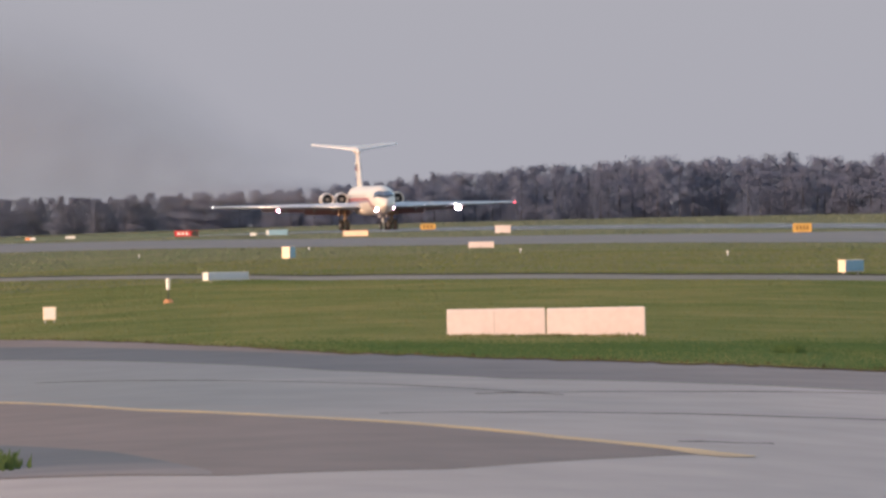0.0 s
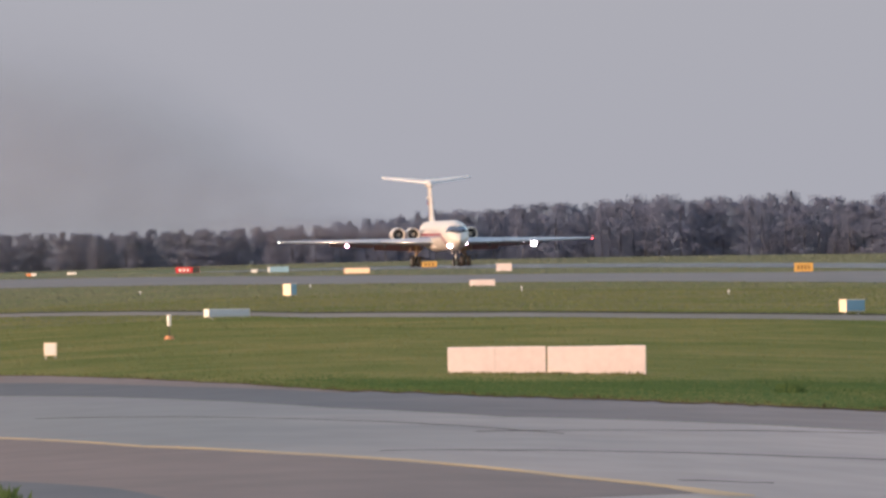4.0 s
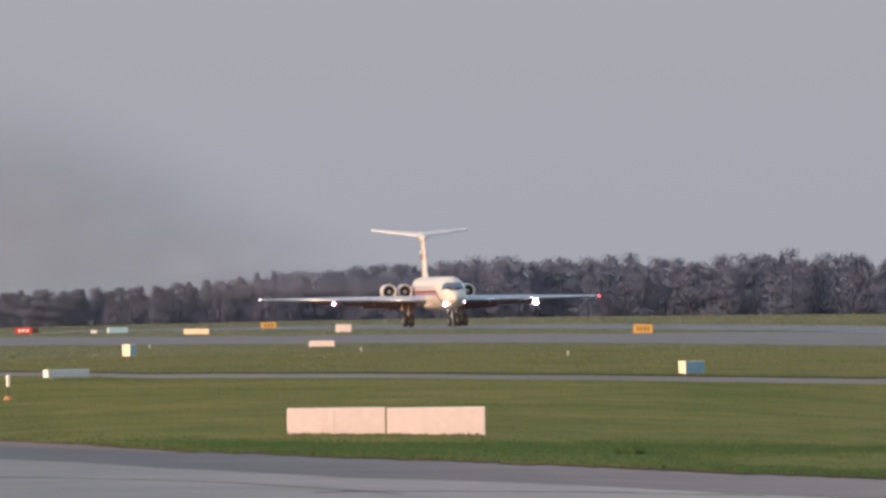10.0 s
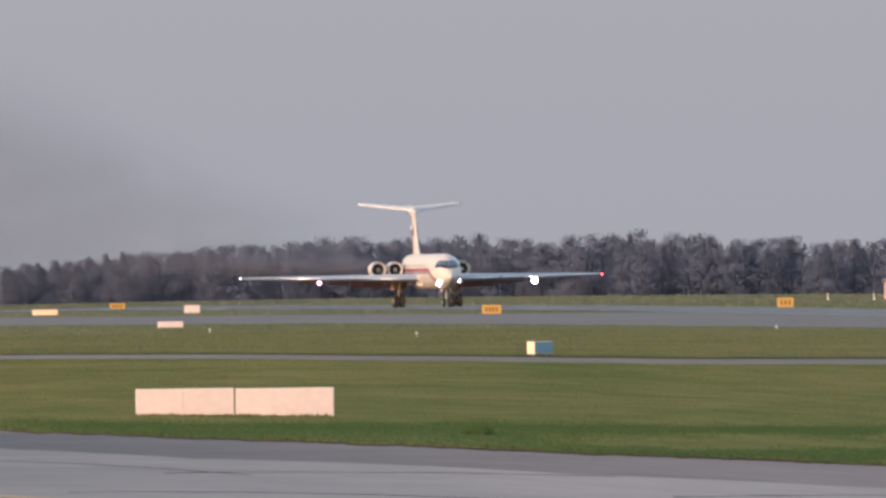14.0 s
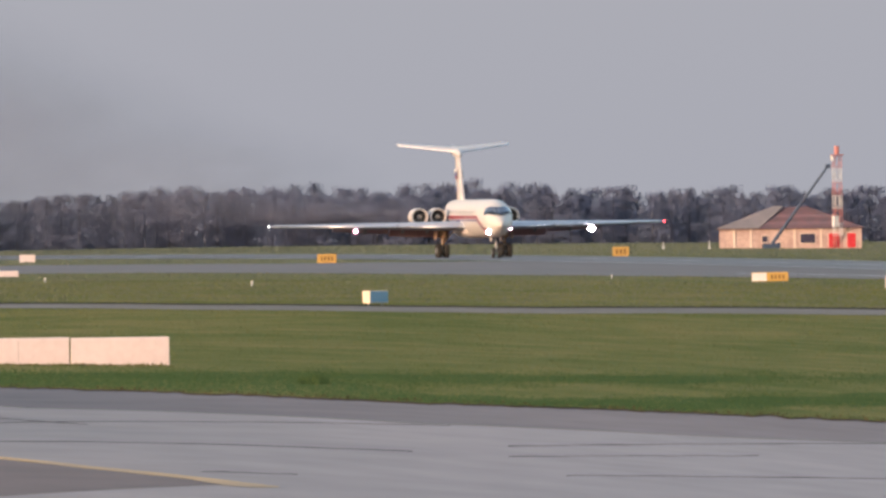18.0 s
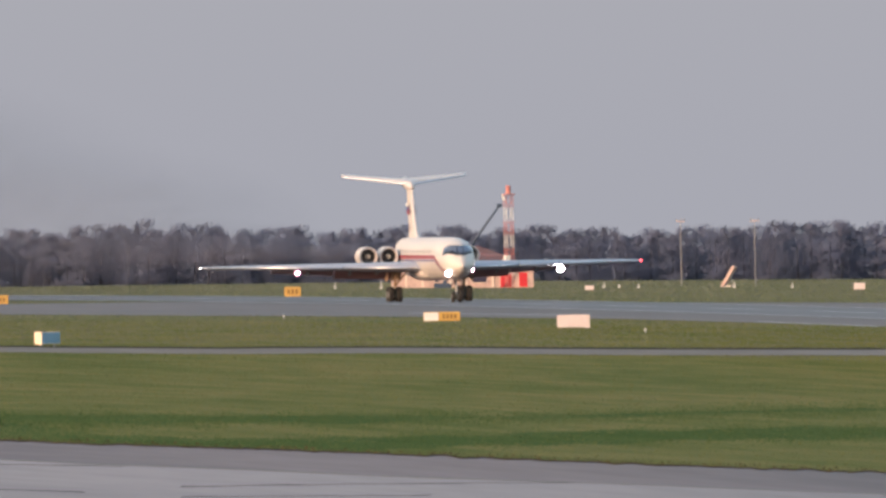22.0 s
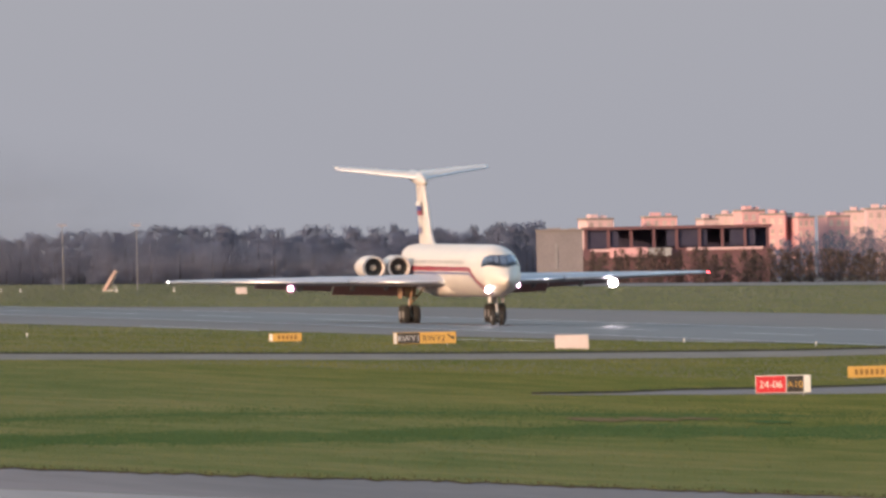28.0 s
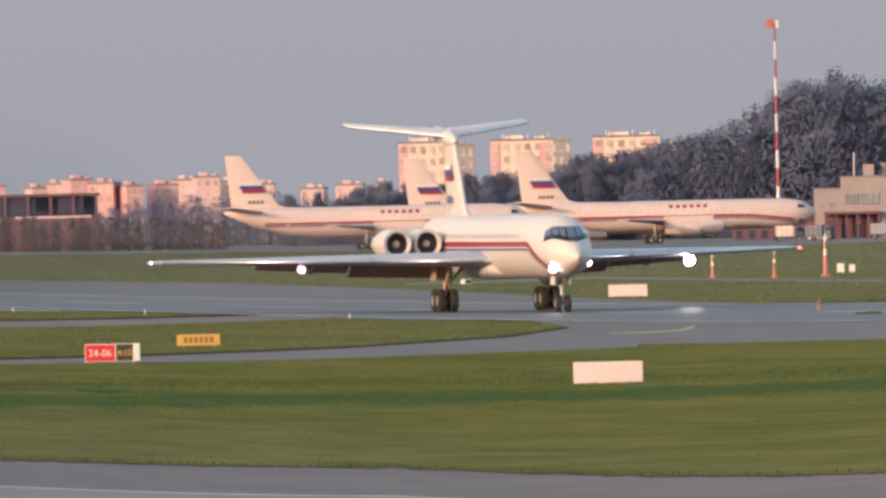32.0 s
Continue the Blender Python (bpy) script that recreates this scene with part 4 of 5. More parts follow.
board("yellow_sign", 33.99, 2110, 1.8, 1.15, SIGN_YELLOW, "tall yellow sign by the runway", nbars=3)
board("yellow_sign", 41.73, 1269, 2.43, 0.7, SIGN_YELLOW, "sign half white and half yellow with dark writing", panels=[(0.42, SIGN_WHITE, None), (0.58, SIGN_YELLOW, INK)], nbars=4)
white_block(48.58, 1211, 2.07, 0.82, "white block beside the runway paving")
board("yellow_sign", 65.74, 1149, 1.96, 0.58, SIGN_YELLOW, "low yellow sign with a white end and dark writing", panels=[(0.12, SIGN_WHITE, None), (0.88, SIGN_YELLOW, INK)], nbars=5)
white_block(63.49, 2691, 1.58, 0.95, "small far white block beyond the runway")
white_block(49.45, 2644, 1.2, 0.62, "small far white block beyond the runway")
way = board("direction_sign", 72.99, 1155, 3.77, 0.8, SIGN_YELLOW, "black and yellow sign lettered RWY1 and RWY2, white end", panels=[(0.06, SIGN_WHITE, None), (0.37, SIGN_BLACK, None), (0.57, SIGN_YELLOW, None)])
white_block(80.64, 1146, 2.0, 0.84, "white block beside the runway paving")
board("yellow_sign", 96.1, 912, 2.06, 0.64, SIGN_YELLOW, "yellow taxiway sign with worn dark writing", nbars=6)
white_block(118.5, 1434, 2.9, 0.9, "white block at the far paving edge")


def letters(text, size, mat, parent, x, z, y):
    """Sign writing as a solid mesh."""
    cu = bpy.data.curves.new("writing", "FONT")
    cu.body, cu.size, cu.extrude, cu.align_x = text, size, 0.006, "CENTER"
    tmp = bpy.data.objects.new("writing", cu)
    scene.collection.objects.link(tmp)
    me = bpy.data.meshes.new_from_object(tmp.evaluated_get(bpy.context.evaluated_depsgraph_get()))
    bpy.data.objects.remove(tmp)
    me.materials.clear()
    return piece("writing", me, mat, parent, at=pose(x, y, z, 90, 0, 0))


hold = board("holding_sign", 91.6, 801, 2.31, 0.84, SIGN_RED, "red holding sign lettered 24-06 with a black panel", panels=[(0.555, SIGN_RED, None), (0.325, SIGN_BLACK, None), (0.12, SIGN_WHITE, None)], end=SIGN_WHITE)
letters("24-06", 0.42, SIGN_WHITE, hold, -0.515, 0.32, -0.135)
letters("RWY1", 0.5, SIGN_GREY, way, -0.96, 0.26, -0.135)
letters("RWY2", 0.5, SIGN_BLACK, way, 0.55, 0.26, -0.135)
bm = bmesh.new()
loft([[(1.35, yy, 0.62), (1.75, yy, 0.3), (1.75, yy, 0.56), (1.62, yy, 0.5), (1.44, yy, 0.68)] for yy in (-0.136, -0.128)], bm=bm)
part("arrow", bm, SIGN_BLACK, way, "dark arrow")
letters("A10", 0.4, SIGN_YELLOW, hold, 0.5, 0.32, -0.135)


def cone_marker(b, r):
    root = thing("marker_post", "small white post on an orange foot", "post")
    root.matrix_basis = stand(b, r)
    part("foot", tube((0, 0, -0.02), (0, 0, 0.14), 0.2, 0.14, 12), DUSTY_ORANGE, root)
    part("pole", tube((0, 0, 0.12), (0, 0, 0.5), 0.02), SIGN_BLACK, root)
    part("top", tube((0, 0, 0.5), (0, 0, 0.92), 0.07, 0.09, 10), SIGN_WHITE, root)
    return root


cone_marker(-14.38, 709)
board("lamp_box", -21.5, 3000, 1.6, 0.55, SIGN_WHITE, "small far white lamp box in the grass", "box", panels=[(0.5, SIGN_ORANGE, None), (0.5, SIGN_WHITE, None)])
board("lamp_box", -19.4, 3000, 1.5, 0.5, SIGN_WHITE, "small far white lamp box in the grass", "box")
board("lamp_box", -9.9, 2450, 0.8, 0.5, SIGN_WHITE, "small far white box beside the blue sign", "box")
board("marker_board", 110.1, 1700, 0.95, 0.5, SIGN_WHITE, "small white and dark marker board in the grass", "sign", panels=[(0.4, SIGN_WHITE, None), (0.6, SIGN_BLACK, None)])


def edge_light(b, r, h=0.3):
    root = thing("edge_light", "small white runway edge light", "lamp", "runway edge lights")
    root.matrix_basis = stand(b, r)
    part("stem", tube((0, 0, -0.02), (0, 0, h * 0.6), 0.04, 0.03, 8), SIGN_GREY, root)
    part("globe", tube((0, 0, h * 0.6), (0, 0, h), 0.075, 0.05, 10), SIGN_WHITE, root)
    return root


base_light = edge_light(-15.86, 1455)
for b, r in ((14.77, 1118), (86.5, 1240), (93.35, 1220), (52.3, 1143), (-7.0, 1455), (33.5, 1300), (104.0, 1175), (4.0, 1230)):
    copy_thing(base_light, stand(b, r))


def striped_post(b, r, h, label, top=SIGN_WHITE, foot=MAST_RED, w=0.16):
    root = thing("marker_mast", label, "post")
    root.matrix_basis = stand(b, r)
    n = 6
    for k in range(n):
        part("section", tube((0, 0, h * k / n - (0.05 if k == 0 else 0)), (0, 0, h * (k + 1) / n), w * (1 - 0.6 * k / n), w * (1 - 0.6 * (k + 1) / n), 8), foot if k < 3 or k == 4 else top, root)
    part("base", box(w * 3.5, w * 3, 0.25, 0, 0, -0.05, 0.04), foot, root)
    return root


striped_post(122.93, 1772, 2.2, "thin red and white antenna post")
striped_post(126.16, 1737, 2.6, "white post with a dusty orange foot", SIGN_WHITE, DUSTY_ORANGE)
striped_post(128.81, 1732, 3.8, "red and white antenna post", SIGN_WHITE, MAST_RED, 0.22)
board("white_box", 129.6, 1800, 0.7, 0.95, SIGN_WHITE, "white metal equipment box in the grass", "box", depth=0.5)
board("white_box", 130.2, 1803, 0.55, 0.8, SIGN_WHITE, "white metal equipment box in the grass", "box", depth=0.5)
striped_post(128.42, 1181, 0.8, "short dusty orange post at the paving edge", DUSTY_ORANGE, DUSTY_ORANGE, 0.06)


# ---- house, lattice mast, boom and poles beyond the runway ----
def airfield_house():
    root = thing("airfield_house", "low pink-plastered house with a patched red and grey hipped roof", "house")
    root.matrix_basis = stand(42.83, 2907, -2.4, -0.1)
    w, d, h, e = 21.5, 11.0, 3.1, 0.35
    part("wall", box(w, d, h), PLASTER, root)
    # hipped roof in strips
    ridge, zr = 2.4, h + 3.3
    for side, mt in ((-1, ROOF_RED), (1, ROOF_RED)):
        for k in range(6):
            a, b2 = k / 6, (k + 1) / 6
            hw = lambda q: (w / 2 + e) * (1 - q) + ridge * q
            yy = lambda q: side * (d / 2 + e) * (1 - q)
            zz = lambda q: h + (zr - h) * q
            bm = bmesh.new()
            q = [(-hw(a), yy(a), zz(a) + 0.05), (hw(a), yy(a), zz(a) + 0.05), (hw(b2), yy(b2), zz(b2)), (-hw(b2), yy(b2), zz(b2))]
            loft([[(x, y, z - 0.1) for x, y, z in q], q], bm=bm)
            part("roof_strip", bm, mt, root)
    for side, mt in ((-1, ROOF_GREY), (1, ROOF_RED)):
        bm = bmesh.new()
        q = [(side * (w / 2 + e), -d / 2 - e, h), (side * (w / 2 + e), d / 2 + e, h), (side * ridge, 0, zr)]
        loft([[(x, y, z - 0.1) for x, y, z in q], [(x, y, z + 0.06) for x, y, z in q]], bm=bm)
        part("roof_end", bm, mt, root)
    bm = bmesh.new()
    q = [(-w / 2 - e, -d / 2 - e, h + 0.07), (-w / 2 + 6.0, -d / 2 - e, h + 0.07), (-ridge + 1.4, -0.6, zr + 0.02), (-ridge - 0.2, -0.05, zr + 0.05)]
    loft([[(x, y, z + 0.02) for x, y, z in q], [(x, y, z + 0.1) for x, y, z in q]], bm=bm)
    part("roof_patch", bm, ROOF_GREY, root, "grey replaced roof sheets")
    for x, ww, hh, mt, z in ((-3.9, 0.8, 0.9, DARK_OPENING, 1.1), (2.6, 2.2, 1.4, DARK_OPENING, 0.9), (6.6, 1.7, 2.2, SIGN_RED, 0.1), (9.2, 1.3, 2.2, SIGN_RED, 0.1), (-1.8, 0.5, 0.8, DARK_OPENING, 0.2)):
        fr = part("frame", box(ww + 0.2, 0.1, hh + 0.2, x, -d / 2 - 0.02, z - 0.1), CREAM_WALL, root)
        part("panel", box(ww, 0.08, hh, x, -d / 2 - 0.07, z), mt, fr)
    for x in (-8.5, -6.0, 0.6, 4.6):
        part("pilaster", box(0.35, 0.14, h, x, -d / 2 - 0.03, 0), CREAM_WALL, root)
    return root


airfield_house()


def lattice_mast(b, r, h, w, label, bands):
    root = thing("lattice_mast", label, "mast")
    root.matrix_basis = stand(b, r, 20, -0.1)
    for k in range(bands):
        z0, z1 = h * k / bands, h * (k + 1) / bands
        bm = bmesh.new()
        cs = [(-w / 2, -w / 2), (w / 2, -w / 2), (w / 2, w / 2), (-w / 2, w / 2)]
        for i in range(4):
            (xa, ya), (xb, yb) = cs[i], cs[(i + 1) % 4]
            tube((xa, ya, z0), (xa, ya, z1), 0.055, sides=6, bm=bm)
            zm = (z0 + z1) / 2
            for p0, p1 in (((xa, ya, z0), (xb, yb, zm)), ((xa, ya, z1), (xb, yb, zm)), ((xa, ya, zm), (xb, yb, zm)), ((xa, ya, z0), (xb, yb, z0))):
                tube(p0, p1, 0.026, sides=5, bm=bm)
        part("section", bm, MAST_RED if (bands - k) % 2 else MAST_WHITE, root)
    part("platform", box(w * 1.5, w * 1.5, 0.15, 0, 0, h * 0.985), MAST_RED, root)
    part("head", tube((0, 0, h), (0, 0, h + 1.2), w * 0.36, w * 0.36, 12), MAST_RED, root, "red head of the mast")
    part("dish", tube((-w * 0.9, -0.3, h - 0.6), (-w * 0.75, -0.3, h - 0.55), 0.5, 0.2, 12), MAST_WHITE, root)
    part("cabinet", box(0.8, 0.8, 1.6, -w * 0.6, -w * 0.6, 3.4), MAST_WHITE, root)
    return root


lattice_mast(45.3, 2890, 14.3, 1.05, "red and white lattice mast behind the house", 7)
boom = thing("crane_boom", "dark blue slanting boom in front of the house", "crane")
boom.matrix_basis = stand(42.0, 2895, -2.4)
part("chassis", box(2.6, 2.0, 0.8, -0.6, 0, -0.05, 0.1), BOOM_BLUE, boom)
part("boom_arm", tube((-0.4, 0, 0.7), (8.1, 0, 12.2), 0.28, 0.17, 8), BOOM_BLUE, boom, "tapered blue boom arm")
part("boom_head", box(0.8, 0.7, 0.6, 8.2, 0, 12.0, 0.08), BOOM_BLUE, boom)


def light_pole(b, r, h):
    root = thing("approach_light_pole", "thin pale pole with a small crossbar of lamps", "pole", "light poles")
    root.matrix_basis = stand(b, r, 0, -0.1)
    part("pole", tube((0, 0, 0), (0, 0, h), 0.07, 0.05, 8), GREY_WALL, root)
    part("crossbar", box(1.4, 0.12, 0.12, 0, 0, h - 0.1, 0.02), PLASTER, root)
    for x in (-0.6, 0, 0.6):
        part("lamp", tube((x, -0.1, h + 0.1), (x, -0.1, h + 0.35), 0.09, 0.08, 8), GREY_WALL, root)
    return root


lp = light_pole(54.24, 3040, 10.4)
copy_thing(lp, stand(58.09, 3025, 0, -0.1))
for b, h in ((50.2, 1.4), (52.0, 1.1), (57.0, 1.5), (60.0, 1.3), (36.2, 1.8), (38.6, 2.1), (51.0, 1.0)):
    striped_post(b, 2850, h * 0.6, "small white marker post in the far grass", SIGN_WHITE, SIGN_WHITE, 0.11)


def tilted_panel(b, r):
    root = thing("tilted_panel", "weathered orange panel tilted on a frame in the far grass", "panel")
    root.matrix_basis = stand(b, r, -20)
    bm = box(0.5, 1.4, 3.6, 0, 0, 0, 0.05)
    part("panel", bm, PLASTER, root, at=pose(-0.6, 0, 0.1, 0, 32, 0))
    part("foot", box(1.8, 1.2, 0.3, 0, 0, -0.05, 0.04), STRUT, root)
    part("prop", tube((1.0, 0, 0.1), (0.6, 0, 1.9), 0.07), STRUT, root)
    return root


tilted_panel(56.6, 2950)


# ---- buildings ----
def block_building(name, label, b, r, w, d, h, wall, floors, cols, turn=0.0, side_mat=None, roof_h=0.9, category="building", top_share=1.0, sink=0.5, group="", glazing=FAR_PANE):
    root = thing(name, label, category, group)
    root.matrix_basis = stand(b, r, turn - math.degrees(b / 1000), -sink)
    body = part("wall", box(w, d, h), wall, root)
    part("roof", box(w * 1.01 + 0.2, d + 0.4, 0.5, 0, 0, h), ROOF_GREY, root)
    part("roof_housing", box(w * 0.3, d * 0.4, roof_h, -w * 0.12, 0, h + 0.45), wall, root)
    part("roof_housing", box(w * 0.16, d * 0.3, roof_h * 0.7, w * 0.28, 0, h + 0.45), wall, root)
    if side_mat:
        for x in (-w * 0.3, w * 0.1, w * 0.42):
            part("roof_mast", box(0.25, 0.25, 1.3, x, -d * 0.3, h + 0.4), MAST_WHITE, root)
        part("corner_bay", box(w * 0.16, d + 0.3, h * 0.98, -w * 0.42, 0, 0), side_mat, root)
        part("corner_bay", box(w * 0.16, d + 0.3, h * 0.98, w * 0.36, 0, 0), side_mat, root)
    cell_w, cell_h = w / cols, (h * top_share) / floors
    pane = bpy.data.meshes.new("pane")
    bm = box(cell_w * 0.48, 0.12, cell_h * 0.5)
    bm.to_mesh(pane)
    bm.free()
    pane.materials.append(glazing)
    sill = bpy.data.meshes.new("sill")
    bm = box(cell_w * 0.6, 0.22, cell_h * 0.07)
    bm.to_mesh(sill)
    bm.free()
    sill.materials.append(CREAM_WALL if wall is not BRICK_RED else BRICK_RED)
    for i in range(floors if glazing is not wall else 0):
        for j in range(cols):
            x, z = -w / 2 + (j + 0.5) * cell_w, h - (floors - i) * cell_h + cell_h * 0.25
            win = piece("window", pane, None, root, at=pose(x, -d / 2 - (0.2 if side_mat else 0.03), z))
            piece("sill", sill, None, win, at=pose(0, -0.06, -cell_h * 0.07))
    return root


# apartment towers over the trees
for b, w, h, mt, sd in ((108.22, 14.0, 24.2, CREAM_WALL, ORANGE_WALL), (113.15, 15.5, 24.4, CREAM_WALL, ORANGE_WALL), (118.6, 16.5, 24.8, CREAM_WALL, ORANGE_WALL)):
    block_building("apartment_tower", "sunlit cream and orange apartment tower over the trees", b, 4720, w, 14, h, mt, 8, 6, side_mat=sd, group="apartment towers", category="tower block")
# grey-walled blocks stand in for the towers' shaded flanks
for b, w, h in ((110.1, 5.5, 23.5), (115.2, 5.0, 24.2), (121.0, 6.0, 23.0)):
    block_building("apartment_tower", "grey block for a tower's shaded flank, shade put in its wall colour", b, 4760, w, 14, h, GREY_WALL, 8, 3, group="apartment towers", category="tower block")
# the pink town on the skyline
random.seed(5)
for b, w, h in ((82.0, 6.5, 14.6), (85.3, 8, 15.0), (87.8, 3.5, 14.2), (88.9, 5.0, 15.2), (90.0, 5.5, 16.2), (91.4, 6, 15.2), (92.7, 4, 14.4), (94.4, 5.5, 14.6), (95.6, 5.5, 15.9), (96.7, 6, 16.4), (98.1, 7.5, 15.4), (99.7, 5, 14.4), (102.3, 5.5, 13.2), (104.2, 6.5, 14.0), (105.9, 4, 14.2)):
    block_building("town_house", random.choice(["pink sunlit town building on the skyline", "orange-red sunlit town building on the skyline"]), b, 4600 + random.uniform(-60, 90), w, 12, h, random.choice([ORANGE_WALL, PINK_WALL, PINK_WALL]), 6, max(3, int(w / 1.8)), group="town buildings", category="town building", turn=random.uniform(-12, 12))
hangar = block_building("hangar", "plain dull grey boxy hangar", 80.1, 3650, 8.8, 20, 10.4, DIM_WALL, 1, 2, roof_h=0.3, category="hangar", top_share=0.3, glazing=DIM_WALL)
part("door_slot", box(0.45, 0.2, 4.8, -0.6, -10.02, 3.4), GREY_PANE, hangar, "tall grey window slot")
# unfinished brick hall with dark open bays
hall = thing("brick_hall", "long unfinished red brick hall with dark open bays", "building")
hall.matrix_basis = stand(86.2, 3800, -4.9, -0.4)
part("wall", box(37, 12, 7.2), BRICK_RED, hall)
part("roof", box(37.6, 12.6, 0.6, 0, 0, 11.0), BRICK_RED, hall, "red flat roof")
# shade inside the open bays put in as a dark back wall
part("back_wall", box(36, 0.5, 3.9, 0, 5.5, 7.15), DARK_OPENING, hall)
for k in range(9):
    part("pillar", box(0.6, 0.6, 3.9, -18 + k * 4.5, -5.6, 7.15), BRICK_RED, hall)
# dark panels added in three bays for their shade
for x, w, mt in ((-14.5, 6.0, DARK_OPENING), (2, 8.0, DARK_OPENING), (13, 5.0, DARK_OPENING)):
    part("dark_bay_panel", box(w, 0.3, 3.2, x, -5.2, 7.6), mt, hall)
for x, w in ((-9, 16), (9.5, 15)):
    part("ledge", box(w, 0.6, 0.5, x, -6.2, 6.7), PINK_WALL, hall, "pale ledge under the open bays")
part("annex", box(7.5, 1.6, 1.9, -9.5, -6.9, 5.5, 0.1), ORANGE_WALL, hall, "sunlit orange parapet below the bays")
part("annex", box(4.5, 1.4, 1.7, -3.3, -6.8, 5.6, 0.1), GREY_WALL, hall, "grey parapet below the bays")


def terminal_building():
    root = thing("terminal", "pinkish-grey stepped terminal with a dark canopy and arcade", "terminal")
    root.matrix_basis = stand(132.5, 3600, -math.degrees(0.1325), -0.5)
    for x0, x1, y, h in ((-15.1, -10.1, 0.0, 9.7), (-10.1, 16.0, 0.0, 11.9), (-2.4, 16.0, 4.0, 14.2)):
        wall = part("wall", box(x1 - x0, 14, h, (x0 + x1) / 2, y + 7), TERMINAL_WALL, root)
        part("coping", box(x1 - x0 + 0.2, 14.2, 0.3, (x0 + x1) / 2, y + 7, h), ROOF_GREY, wall)
    part("roof_housing", box(2.0, 2.4, 2.2, -4.8, 3.0, 12.1), TERMINAL_WALL, root)
    part("flue", tube((-7.5, 4.0, 12.1), (-7.5, 4.0, 16.6), 0.13, 0.1), MAST_WHITE, root, "thin pale flue")
    for x0, x1 in ((-9.4, -6.9), (-6.4, -4.8), (-4.5, -3.0), (-1.5, 2.0), (2.6, 6.0)):
        fr = part("window_frame", box(x1 - x0 + 0.25, 0.2, 2.1, (x0 + x1) / 2, -0.05, 6.85), GREY_WALL, root)
        for k in range(2):
            part("pane", box((x1 - x0) / 2 - 0.1, 0.08, 1.85, x0 + (x1 - x0) * (k + 0.5) / 2, -0.18, 6.97), GREY_PANE, fr)
    for x in (-13.6, -11.8):
        part("pane", box(0.9, 0.1, 1.1, x, -0.03, 6.2), GREY_PANE, root)
    part("canopy", box(10.6, 3.6, 0.5, -8.0, -1.7, 5.0, 0.05), BRICK_RED, root, "dark red canopy over the arcade")
    part("arcade_wall", box(10.2, 0.3, 5.0, -8.0, -0.2, 0), BRICK_RED, root, "brown arcade wall")
    for k in range(6):
        part("pillar", box(0.35, 0.35, 5.0, -13.0 + k * 2.0, -3.2, 0), BRICK_RED, root)
    for k in range(4):
        part("door", box(1.2, 0.12, 2.6, -12.0 + k * 2.5, -0.4, 0.5), DARK_OPENING, root)
    return root


terminal_building()


def service_truck(b, r, turn, box_mat, label):
    """A small airport truck: chassis, cab with its pane, load box with a ribbed side, four wheels."""
    root = thing("service_truck", label, "truck", "airport trucks")
    root.matrix_basis = stand(b, r, turn, 0.03)
    part("chassis", box(5.2, 1.9, 0.3, 0, 0, 0.55, 0.04), BOOM_BLUE, root)
    cab = part("cab", box(1.5, 2.0, 1.7, 1.9, 0, 0.85, 0.18), BOOM_BLUE, root, "dark blue cab")
    part("windscreen", box(1.1, 2.03, 0.6, 2.05, 0, 1.75, 0.04), GLASS, cab)
    load = part("load_box", box(3.3, 2.1, 1.9, -0.75, 0, 0.87, 0.05), box_mat, root)
    for k in range(4):
        part("rib", box(0.08, 2.16, 1.8, -2.2 + k * 0.95, 0, 0.92), DIM_WALL, load)
    for x in (-1.6, 1.8):
        for y in (-0.85, 0.85):
            t = part("wheel", tube((x, y - 0.13, 0.42), (x, y + 0.13, 0.42), 0.42, sides=16), TYRE, root)
            part("rim", tube((x, y - 0.15, 0.42), (x, y + 0.15, 0.42), 0.2, sides=12), STRUT, t)
    return root


service_truck(126.95, 3460, -7, CREAM_WALL, "cream airport truck beside the parked airliner's nose")
service_truck(128.55, 3480, -30, BOOM_BLUE, "dark blue airport truck on the apron")
service_truck(131.9, 3470, -12, GREY_WALL, "small grey airport truck on the apron")
block_building("terminal", "low brown service building behind the parked airliners", 112.0, 3900, 40, 10, 5.2, BRICK_RED, 1, 14, category="building", roof_h=0.6, glazing=DARK_OPENING)
block_building("terminal", "low brown service building behind the parked airliners", 127.0, 3720, 22, 10, 6.0, BRICK_RED, 2, 9, category="building", roof_h=0.6, glazing=DARK_OPENING)


def floodlight_mast(b, r, h):
    root = thing("striped_mast", "tall thin red and white striped mast with a lamp head", "mast")
    root.matrix_basis = stand(b, r, 0, -0.2)
    n = 12
    for k in range(n):
        part("section", tube((0, 0, h * k / n), (0, 0, h * (k + 1) / n), 0.38 - 0.2 * k / n, 0.38 - 0.2 * (k + 1) / n, 10), MAST_WHITE if k % 2 == 0 else DEEP_RED, root)
    part("lamp_head", box(1.4, 0.6, 1.8, -0.9, 0, h - 1.0, 0.1), MAST_RED, root)
    part("lamp_head", box(0.6, 0.6, 1.5, 0.5, 0, h - 1.0, 0.1), MAST_WHITE, root)
    return root


floodlight_mast(126.45, 3640, 41.3)


# ---- woods ----
def soft(rng, n):
    return np.clip(rng.normal(0, 1, n), -1.9, 1.9)


